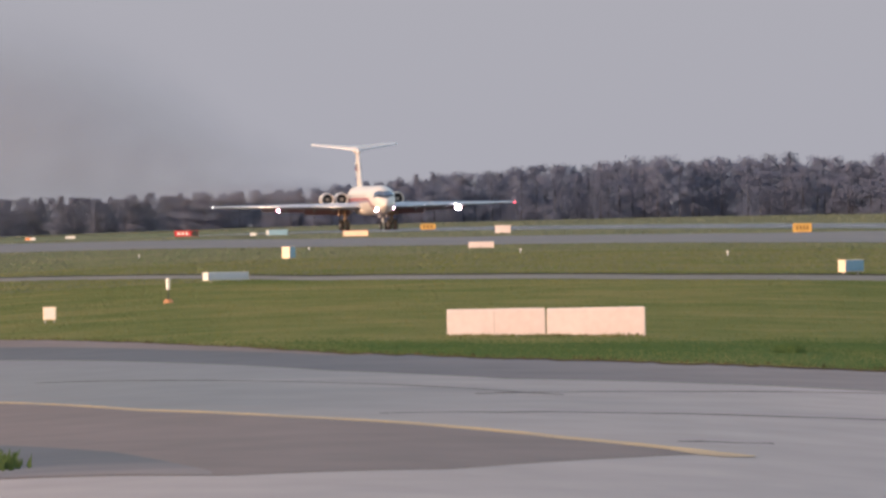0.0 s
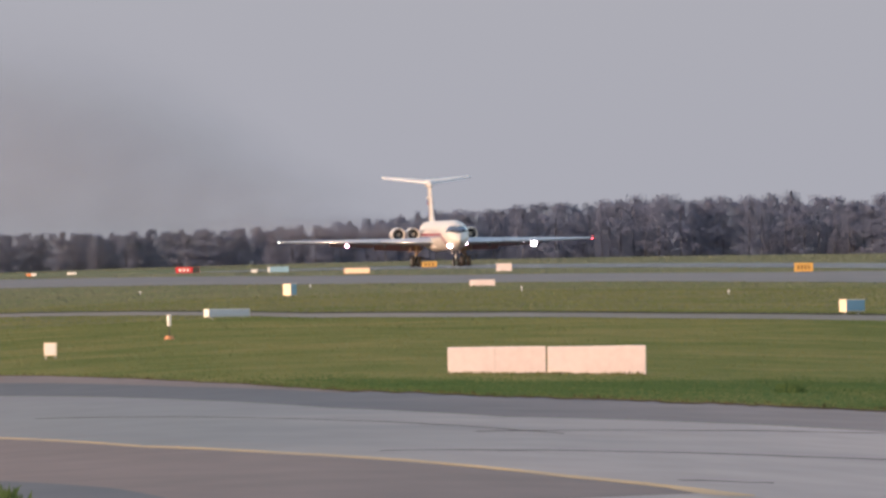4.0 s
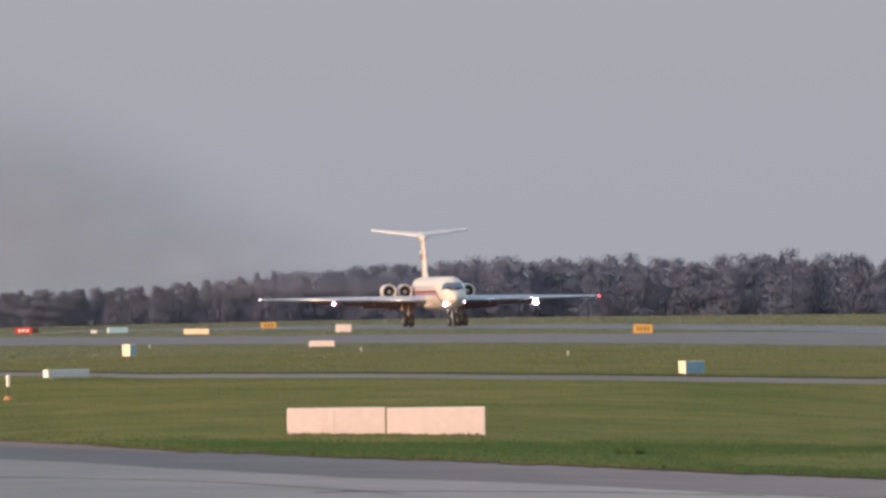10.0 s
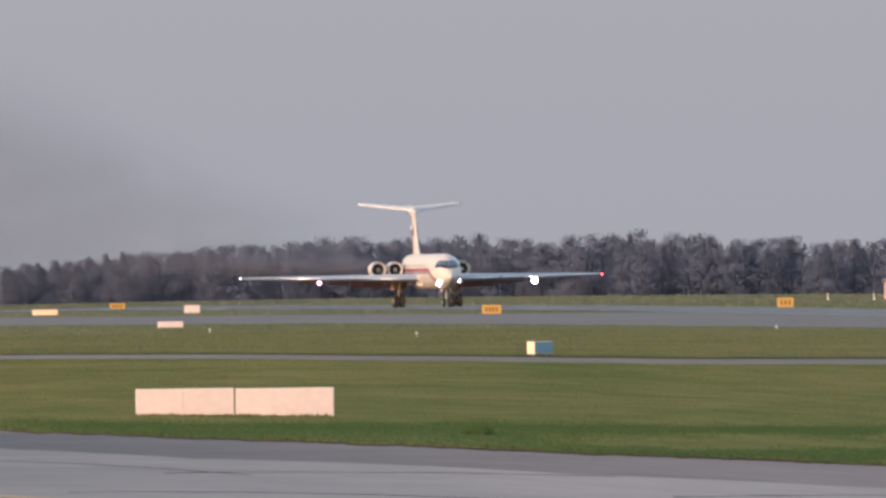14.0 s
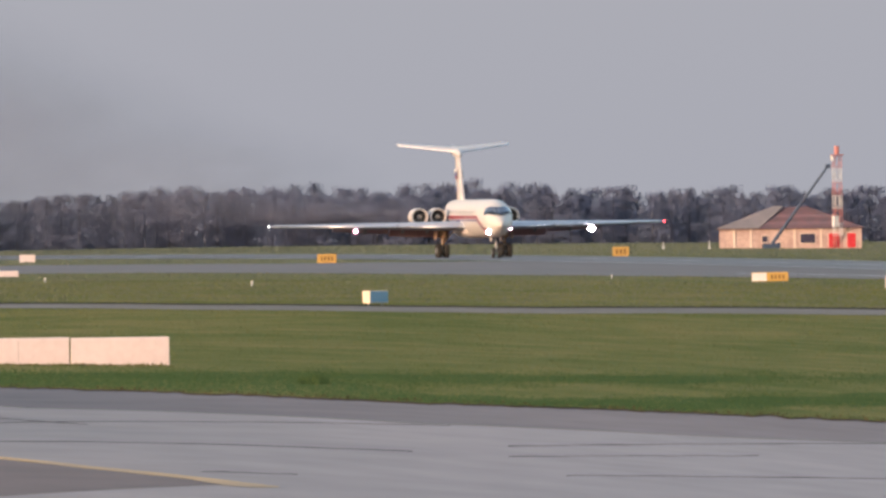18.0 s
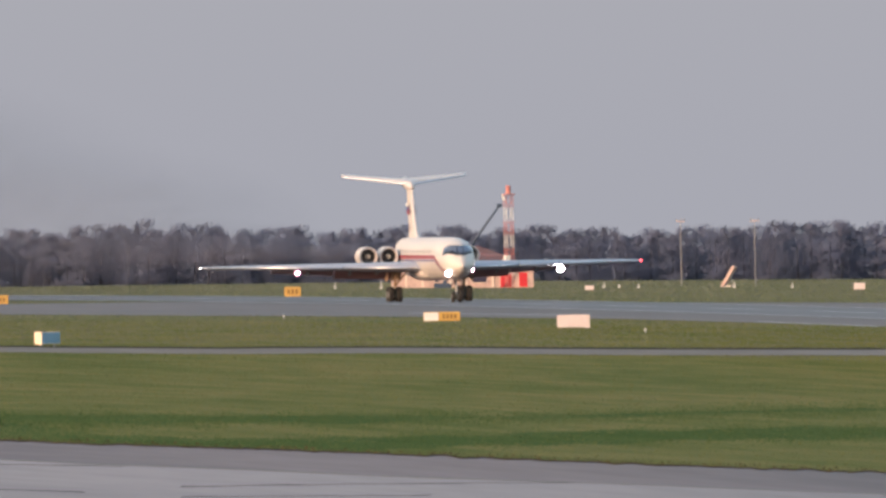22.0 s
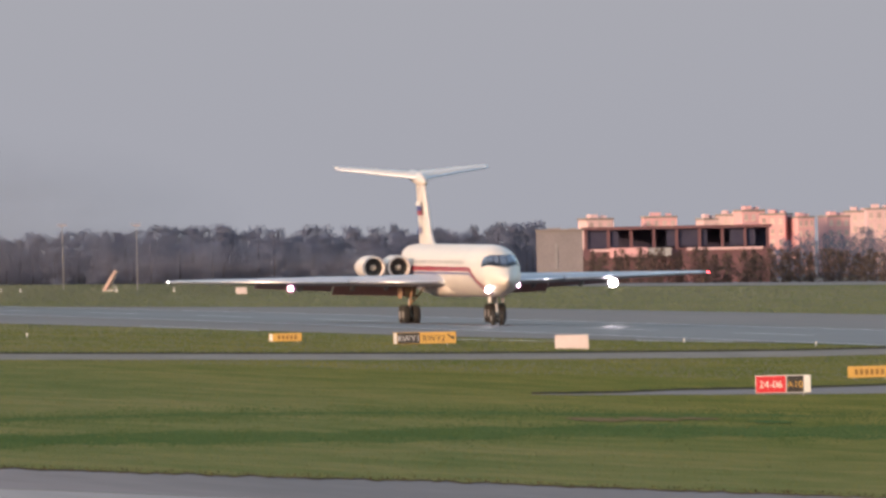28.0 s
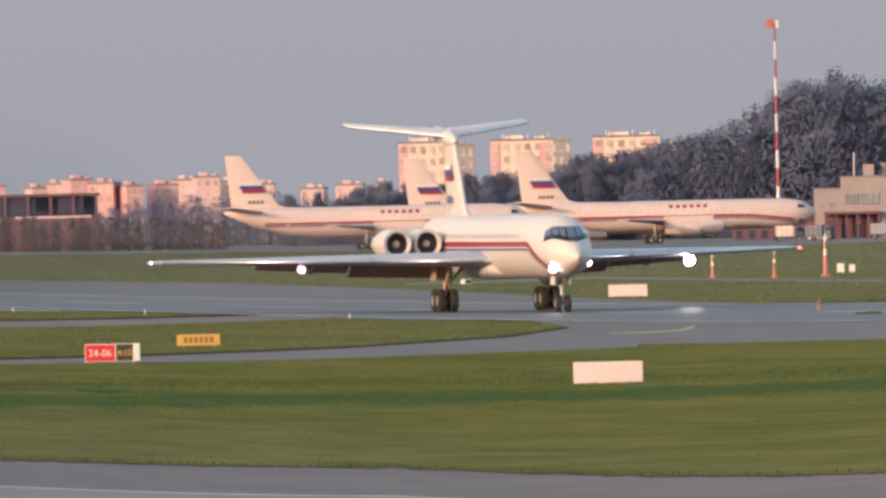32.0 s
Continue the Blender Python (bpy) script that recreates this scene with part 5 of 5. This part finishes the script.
def woods(name, label, b0, b1, r0, profile, spacing, rows, leaves, seed, spread=40.0, wide=0.3, size=0.55, base=0.18, foliage=HAZED_LEAVES):
    """Many trees with tapered trunks, limbs and crowns of small leaf clumps, in one mesh. profile: (bearing, height) pairs."""
    rng = np.random.default_rng(seed)
    verts, faces, mats = [], [], []
    n = int((b1 - b0) / 1000 * r0 / spacing)
    for row in range(rows):
        for i in range(n):
            b = b0 + (b1 - b0) * (i + rng.uniform(-0.45, 0.45)) / n
            r = r0 + row * spread + rng.uniform(-0.4, 0.4) * spread
            h = along(profile, b) * (rng.uniform(0.78, 1.02) if rng.random() < 0.9 else rng.uniform(1.0, 1.06))
            p = spot(b, r, -0.2)
            k0 = len(verts)
            tw = h * 0.008 + 0.05
            for zz, q in ((0, 1.0), (h * 0.5, 0.6), (h * 0.93, 0.12)):
                lean = rng.normal(0, 0.015 * zz, 2) if zz else (0, 0)
                for a in range(5):
                    verts.append((p.x + lean[0] + tw * q * math.cos(a * 1.2566), p.y + lean[1] + tw * q * math.sin(a * 1.2566), p.z + zz))
            for lv in range(2):
                for a in range(5):
                    faces.append((k0 + lv * 5 + a, k0 + lv * 5 + (a + 1) % 5, k0 + lv * 5 + 5 + (a + 1) % 5, k0 + lv * 5 + 5 + a))
                    mats.append(1)
            pine = rng.random() < 0.2
            nb = 7 if not pine else 9
            per = leaves // nb
            for bnum in range(nb):
                f = (bnum + 0.5) / nb
                zc = h * (base + (0.97 - base) * f)
                rad = h * wide * ((1 - f) * 0.75 + 0.12 if pine else math.sin(math.pi * (0.18 + 0.74 * f)) * 0.8) * rng.uniform(0.75, 1.15)
                ang = rng.uniform(0, 6.28)
                off = rad * (0.15 if pine else 0.45)
                cx, cy = p.x + off * math.cos(ang), p.y + off * math.sin(ang)
                c = np.column_stack([cx + rad * 0.48 * soft(rng, per), cy + rad * 0.48 * soft(rng, per), p.z + zc + h * 0.045 * soft(rng, per)])
                out = (c - (p.x, p.y, p.z + zc - h * 0.03)) / rad + rng.normal(0, 0.45, (per, 3))          # leaves face outwards, more or less
                u = np.cross(out, rng.normal(0, 1, (per, 3)))
                u /= np.linalg.norm(u, axis=1)[:, None] + 1e-6
                v = np.cross(u, out)
                v /= np.linalg.norm(v, axis=1)[:, None] + 1e-6
                s = size * rng.uniform(0.6, 1.5, per)[:, None] * (0.6 + h / 30)
                k1 = len(verts)
                quad = np.stack([c + u * s, c + v * s * 0.7, c - u * s, c - v * s * 0.7], 1).reshape(-1, 3)
                verts.extend(map(tuple, quad))
                for q in range(per):
                    faces.append((k1 + 4 * q, k1 + 4 * q + 1, k1 + 4 * q + 2, k1 + 4 * q + 3))
                mats.extend([0] * per)
    me = bpy.data.meshes.new(name)
    me.from_pydata(verts, [], faces)
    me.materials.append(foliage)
    me.materials.append(BARK)
    me.polygons.foreach_set("material_index", mats)
    return tagged(piece(name, me, None), label, "trees", kind="stuff")


LINE_TOPS = [(-40, 8.0), (-23, 8.2), (-14, 8.2), (-7, 8.3), (-2.5, 10.0), (3.4, 11.6), (12, 13.6), (21, 12.8), (27, 14.0), (32, 12.4), (37, 12.0), (47, 12.0), (51, 11.2), (60, 12.8), (68, 12.0), (75, 12.4), (79, 13.4), (82, 12.0)]
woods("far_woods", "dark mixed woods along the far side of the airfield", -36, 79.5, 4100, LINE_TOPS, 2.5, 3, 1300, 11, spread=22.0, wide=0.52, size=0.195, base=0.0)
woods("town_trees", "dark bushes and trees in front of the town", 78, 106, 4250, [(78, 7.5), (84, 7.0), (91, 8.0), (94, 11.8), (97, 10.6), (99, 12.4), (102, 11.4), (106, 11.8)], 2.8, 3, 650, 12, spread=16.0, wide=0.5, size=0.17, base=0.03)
woods("hall_scrub", "brown leafless scrub below the brick hall", 81.2, 98, 3690, [(81.2, 6.6), (86, 7.4), (92, 7.0), (98, 6.2)], 2.2, 2, 300, 15, spread=12.0, wide=0.42, size=0.25, base=0.02, foliage=BROWN_LEAVES)
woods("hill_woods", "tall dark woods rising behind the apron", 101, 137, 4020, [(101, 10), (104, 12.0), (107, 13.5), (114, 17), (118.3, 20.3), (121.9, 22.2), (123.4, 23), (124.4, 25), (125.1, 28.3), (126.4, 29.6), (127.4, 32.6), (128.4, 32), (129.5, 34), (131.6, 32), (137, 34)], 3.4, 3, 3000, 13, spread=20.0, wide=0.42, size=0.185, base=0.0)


# ---- grass tufts: along the edges of the paving and over the near grass ----
def tufts(name, label, places, mat, height, seed, blades=7):
    rng = np.random.default_rng(seed)
    verts, faces = [], []
    for b, r, k in places:
        p = spot(b, r, -0.01)
        for _ in range(blades):
            a, h, w = rng.uniform(0, 6.28), height * k * rng.uniform(0.5, 1.25), 0.02 + 0.03 * rng.random()
            ox, oy = rng.normal(0, 0.1, 2)
            lx, ly = rng.normal(0, 0.35 * h, 2)
            i = len(verts)
            verts += [(p.x + ox - w * math.cos(a), p.y + oy - w * math.sin(a), p.z), (p.x + ox + w * math.cos(a), p.y + oy + w * math.sin(a), p.z), (p.x + ox + lx, p.y + oy + ly, p.z + h)]
            faces.append((i, i + 1, i + 2))
    me = bpy.data.meshes.new(name)
    me.from_pydata(verts, [], faces)
    return tagged(piece(name, me, mat), label, "grass", kind="stuff")


def blade_field(name, label, mat, count, r0, r1, height, width, seed, keep=None):
    """Loose upright blades all over the open grass, none on the paving."""
    rng = np.random.default_rng(seed)
    bb = rng.uniform(-27, 138, count)
    rr = r0 * (r1 / r0) ** rng.random(count)

    def at(edge):
        return np.interp(bb, [q[0] for q in edge], [q[1] for q in edge])
    wob = np.array([4.0 * (noise.noise((q * 0.9, 3.1, 0)) + 0.6 * noise.noise((q * 3.7, 9.1, 0))) for q in np.linspace(-27, 138, 3000)])
    ok = rr > at(GRASS_EDGE) + np.interp(bb, np.linspace(-27, 138, 3000), wob)
    ok &= ~((rr > at(ROAD_FAR) * 0.945) & (rr < at(ROAD_FAR) * 1.012) & (bb < 103))
    ok &= ~((rr > at(FIELD_NEAR)) & (rr < at(FIELD_FAR)))
    ok &= ~((rr > at(EXIT_NEAR)) & (rr < at(EXIT_FAR) * 1.008) & (bb > 78.5) & (bb < 119))
    ok &= ~((rr > 1680) & (rr < 1880) & (bb > 107)) & ~((rr > 3180) & (bb > 78))
    x, y = rr * np.sin(bb / 1000), rr * np.cos(bb / 1000)
    ok &= abs((x - RUN_A * y - RUN_B) / math.hypot(1, RUN_A)) > 26
    if keep:
        ok &= keep(bb, rr)
    x, y, rr = x[ok], y[ok], rr[ok]
    n = len(x)
    z = ground_z(x, y) - 0.01
    h = height * rng.uniform(0.5, 1.3, n) * (0.7 + 0.3 * rr / r0)
    w = width * rng.uniform(0.6, 1.4, n) * rr / r0
    a = rng.uniform(0, 6.28, n)
    lean = rng.normal(0, 0.4, (2, n)) * h
    tri = np.empty((n, 3, 3))
    tri[:, 0] = np.column_stack([x - w * np.cos(a), y - w * np.sin(a), z])
    tri[:, 1] = np.column_stack([x + w * np.cos(a), y + w * np.sin(a), z])
    tri[:, 2] = np.column_stack([x + lean[0], y + lean[1], z + h])
    me = bpy.data.meshes.new(name)
    me.vertices.add(3 * n)
    me.vertices.foreach_set("co", tri.reshape(-1))
    me.loops.add(3 * n)
    me.loops.foreach_set("vertex_index", np.arange(3 * n, dtype=np.int32))
    me.polygons.add(n)
    me.polygons.foreach_set("loop_start", np.arange(0, 3 * n, 3, dtype=np.int32))
    me.update()
    return tagged(piece(name, me, mat), label, "grass", kind="stuff")


rng = np.random.default_rng(3)
pick = np.random.default_rng(8)
LUSH = [(-40, 600), (-23, 500), (2, 434), (25, 462), (37, 495), (49, 543), (60, 606), (68, 640), (77, 670), (106, 720), (140, 720)]
LUSH_NEAR = [(-40, 380), (15, 385), (29, 405), (37, 424), (49, 477), (60, 526), (68, 551), (77, 593), (82, 615), (106, 650), (140, 655)]


def lush(bb, rr):
    """How lush the grass stands: two wavering bands that follow the taxiway."""
    both = 0
    for line, share in ((LUSH, np.interp(bb, [-12, -4, 30, 45], [0.1, 0.95, 0.95, 0.6])), (LUSH_NEAR, np.interp(bb, [14, 34], [0.0, 1.1]))):
        mid = np.interp(bb, [q[0] for q in line], [q[1] for q in line]) * (1 + 0.006 * np.sin(bb * 0.8) + 0.004 * np.sin(bb * 2.1))
        wide = 0.036 + 0.006 * np.sin(bb * 0.35) + 0.005 * np.sin(bb * 1.1 + 1)
        off = rr / mid - 1
        off = np.where(off < 0, np.interp(bb, [20, 34], [0.45, 1.0]) * off, off)          # west of the bend the lush grass runs down to the paving
        both = both + share * (0.9 + 0.1 * np.sin(bb * 0.6 + 2)) * np.exp(-(off / wide) ** 2)
    return np.clip(both, 0, 1)



edge_r, edge_b = [q[1] for q in GRASS_EDGE], [q[0] for q in GRASS_EDGE]
def turf(line, b0, b1, half, label):
    near, far = [], []
    b = b0
    while b <= b1:
        r = np.interp(b, [q[0] for q in line], [q[1] for q in line])
        k = half * min(1.0, (b - b0) / 6 + 0.02, (b1 - b) / 6 + 0.02) * (1 + 0.35 * math.sin(b * 0.9) * math.sin(b * 0.37 + 1))
        near.append((b, r * (1 - k)))
        far.append((b, r * (1 + k)))
        b += 1.0
    paving("lush_strip", near, far, LUSH_TURF, 0.012, label, across=3, step=0.25, ragged=3.0, category="grass")


paving("lush_strip", [(b, along(GRASS_EDGE, b) + 7) for b in range(-4, 27, 2)], [(b, along(GRASS_EDGE, b) + 8 + max(0.0, along(LUSH, b) * 0.99 - along(GRASS_EDGE, b) - 8) * min(1.0, (27 - b) / 10)) for b in range(-4, 27, 2)], LUSH_TURF, 0.01, "bright green strip of lush turf along the paving", across=4, step=0.25, ragged=3.0, category="grass")
turf(LUSH, -9, 44, 0.026, "soft dark green strip of lush turf")
turf(LUSH, 42, 96, 0.012, "thin dark green strip of lush turf")
turf(LUSH_NEAR, 18, 139, 0.036, "dark green strip of lush turf beside the taxiway")
blade_field("verge_grass", "dry ragged grass along the taxiway shoulder", DRY_BLADES, 60000, 345, 640, 0.06, 0.028, 21, lambda bb, rr: rr < np.interp(bb, edge_b, edge_r) + 9)
blade_field("lush_grass", "darker lush bands of grass beside the taxiway", BLADES, 1000000, 350, 760, 0.035, 0.022, 22, lambda bb, rr: pick.random(len(bb)) < lush(bb, rr))
blade_field("near_meadow_grass", "short mixed grass of the airfield", MEADOW_BLADES, 560000, 350, 1250, 0.04, 0.016, 23, lambda bb, rr: pick.random(len(bb)) > 0.9 * lush(bb, rr))
blade_field("far_meadow_grass", "short grass of the far airfield, paled by painted haze", HAZED_BLADES, 220000, 900, 4000, 0.07, 0.09, 24)
for b, r, half in ((2.66, 472.4, 2.56), (7.86, 472.4, 2.56), (117.37, 696.4, 1.8)):
    foot = [(b + rng.uniform(-half, half), r + rng.normal(0, 0.12), 0.5 + rng.random() ** 2) for _ in range(150)]
    tufts("foot_grass", "uneven grass growing against the concrete block", foot, MEADOW_BLADES, 0.07, int(b * 7), 6)
for b, r in ((17.9, 432), (131, 1120), (-23.6, 224)):
    clump = [(b + rng.normal(0, 0.28), r + rng.normal(0, 1.2), 1 + rng.random()) for _ in range(60)]
    tufts("weed_clump", "dark tall weeds in the grass", clump, BLADES, 0.11, int(b * 10) % 97, 9)


# ---- exhaust smoke: soft billows that trail behind the jet ----
def smoke_material(name, col, thin, thick):
    m = bpy.data.materials.new(name)
    m.use_nodes = True
    n, l = m.node_tree.nodes, m.node_tree.links
    n.remove(n["Principled BSDF"])
    tc, sep = n.new("ShaderNodeTexCoord"), n.new("ShaderNodeSeparateXYZ")
    l.new(tc.outputs["Object"], sep.inputs[0])
    sq = n.new("ShaderNodeMath")
    sq.operation = "POWER"
    sq.inputs[1].default_value = 3.0
    ab = n.new("ShaderNodeMath")
    ab.operation = "ABSOLUTE"
    l.new(sep.outputs["Y"], ab.inputs[0]), l.new(ab.outputs[0], sq.inputs[0])
    nz = n.new("ShaderNodeTexNoise")
    nz.inputs["Scale"].default_value, nz.inputs["Detail"].default_value = 1.6, 4
    l.new(tc.outputs["Object"], nz.inputs["Vector"])
    mr = n.new("ShaderNodeMapRange")
    mr.inputs["From Min"].default_value, mr.inputs["From Max"].default_value = 0.2, 0.8
    mr.inputs["To Min"].default_value, mr.inputs["To Max"].default_value = thin, thick
    l.new(nz.outputs[0], mr.inputs["Value"])
    mul = n.new("ShaderNodeMath")
    mul.operation = "MULTIPLY"
    l.new(sq.outputs[0], mul.inputs[0]), l.new(mr.outputs[0], mul.inputs[1])
    tr, df, mix = n.new("ShaderNodeBsdfTransparent"), n.new("ShaderNodeBsdfDiffuse"), n.new("ShaderNodeMixShader")
    df.inputs["Color"].default_value = (*col, 1)
    l.new(mul.outputs[0], mix.inputs[0]), l.new(tr.outputs[0], mix.inputs[1]), l.new(df.outputs[0], mix.inputs[2])
    l.new(mix.outputs[0], n["Material Output"].inputs["Surface"])
    return m


SMOKE = smoke_material("exhaust_smoke", (0.155, 0.16, 0.19), 0.05, 0.26)
HOT_SMOKE = smoke_material("hot_exhaust", (0.17, 0.175, 0.215), 0.06, 0.3)
smoke = thing("exhaust_smoke", "brown-grey exhaust smoke hanging behind the jet", "smoke")
dome = bpy.data.meshes.new("billow")
bm = bmesh.new()
bmesh.ops.create_uvsphere(bm, u_segments=32, v_segments=20, radius=1.0)
bmesh.ops.delete(bm, geom=[v for v in bm.verts if v.co.y < -0.02], context="VERTS")
bm.to_mesh(dome)
bm.free()
dome.materials.append(SMOKE)
hot = dome.copy()
hot.materials[0] = HOT_SMOKE
# behind the tail, aside, height, and half sizes across, along and up
for back, aside, up, sx, sy, sz in ((-2, 4, 4.6, 7, 8, 2.0), (45, 5, 4.8, 14, 14, 3.0), (110, 6, 5.0, 20, 16, 4.2), (150, 10, 8, 24, 20, 9.5), (300, 14, 11, 34, 30, 16), (480, 14, 14, 44, 40, 23), (720, 10, 16, 56, 40, 29), (980, 0, 18, 74, 40, 38)):
    ob = piece("billow", hot if back < 120 else dome, None, smoke, smooth=True, at=Matrix.LocRotScale((aside, -30 - back, up), None, (sx, sy, sz)))
    ob.visible_shadow = False


# ---- what moves ----
# seconds and distance ahead along the runway's line
ROLL = [
    (0.0, 2720.2), (0.5, 2710.6), (1.0, 2700.5), (1.5, 2688.7), (2.0, 2674.3), (2.5, 2662.4), (3.0, 2647.6), (3.5, 2633.8),
    (5.5, 2576.9), (6.0, 2562.5), (6.5, 2549.8), (7.0, 2535.9), (7.5, 2520.5), (8.0, 2503.9), (8.5, 2486.7), (9.0, 2464.2),
    (9.5, 2447.3), (10.0, 2425.6), (10.5, 2406.6), (11.0, 2386.6), (11.5, 2368.8), (12.0, 2348.2), (12.5, 2329.8), (13.0, 2311.7),
    (13.5, 2290.5), (14.0, 2269.5), (14.5, 2247.5), (16.5, 2147.5), (17.0, 2121.6), (17.5, 2099.9), (18.0, 2073.4), (18.5, 2049.0),
    (19.0, 2023.1), (19.5, 1998.5), (20.0, 1971.9), (20.5, 1945.5), (21.0, 1916.1), (21.5, 1887.7), (22.0, 1857.4), (22.5, 1830.1),
    (23.0, 1800.0), (23.5, 1772.6), (24.0, 1745.3), (24.5, 1717.0), (26.5, 1599.0), (27.0, 1569.2), (27.5, 1537.9), (28.0, 1504.2),
    (28.5, 1472.4), (29.0, 1438.3), (29.5, 1406.3), (30.0, 1372.1), (30.5, 1340.5), (31.0, 1306.2), (31.5, 1274.5), (32.0, 1239.4)]


def motions():
    turn = 180 + math.degrees(math.atan(-RUN_A))
    jet_rows, smoke_rows = [], []
    for t, y in ROLL:
        x = RUN_A * y + RUN_B
        z = ground_z(x, y) + 0.045
        yn = y - 24.4
        xn = RUN_A * yn + RUN_B
        nose_up = math.degrees(math.atan((ground_z(xn, yn) + 0.045 - z) / 24.5))
        swing = float(np.interp(t, (0, 10, 18, 23, 26, 28, 30, 32), (-0.3, -0.75, -1.2, -1.6, -1.4, -1.25, -1.5, -1.45)))          # the nose comes slowly round towards the camera
        jet_rows.append((t, pose(x + 16 * math.sin(radians(swing)), y, z, nose_up, 0, turn + swing)))
        smoke_rows.append((t, pose(x, y, z, 0, 0, turn)))
    walk(jet, jet_rows)
    walk(smoke, smoke_rows)


motions()
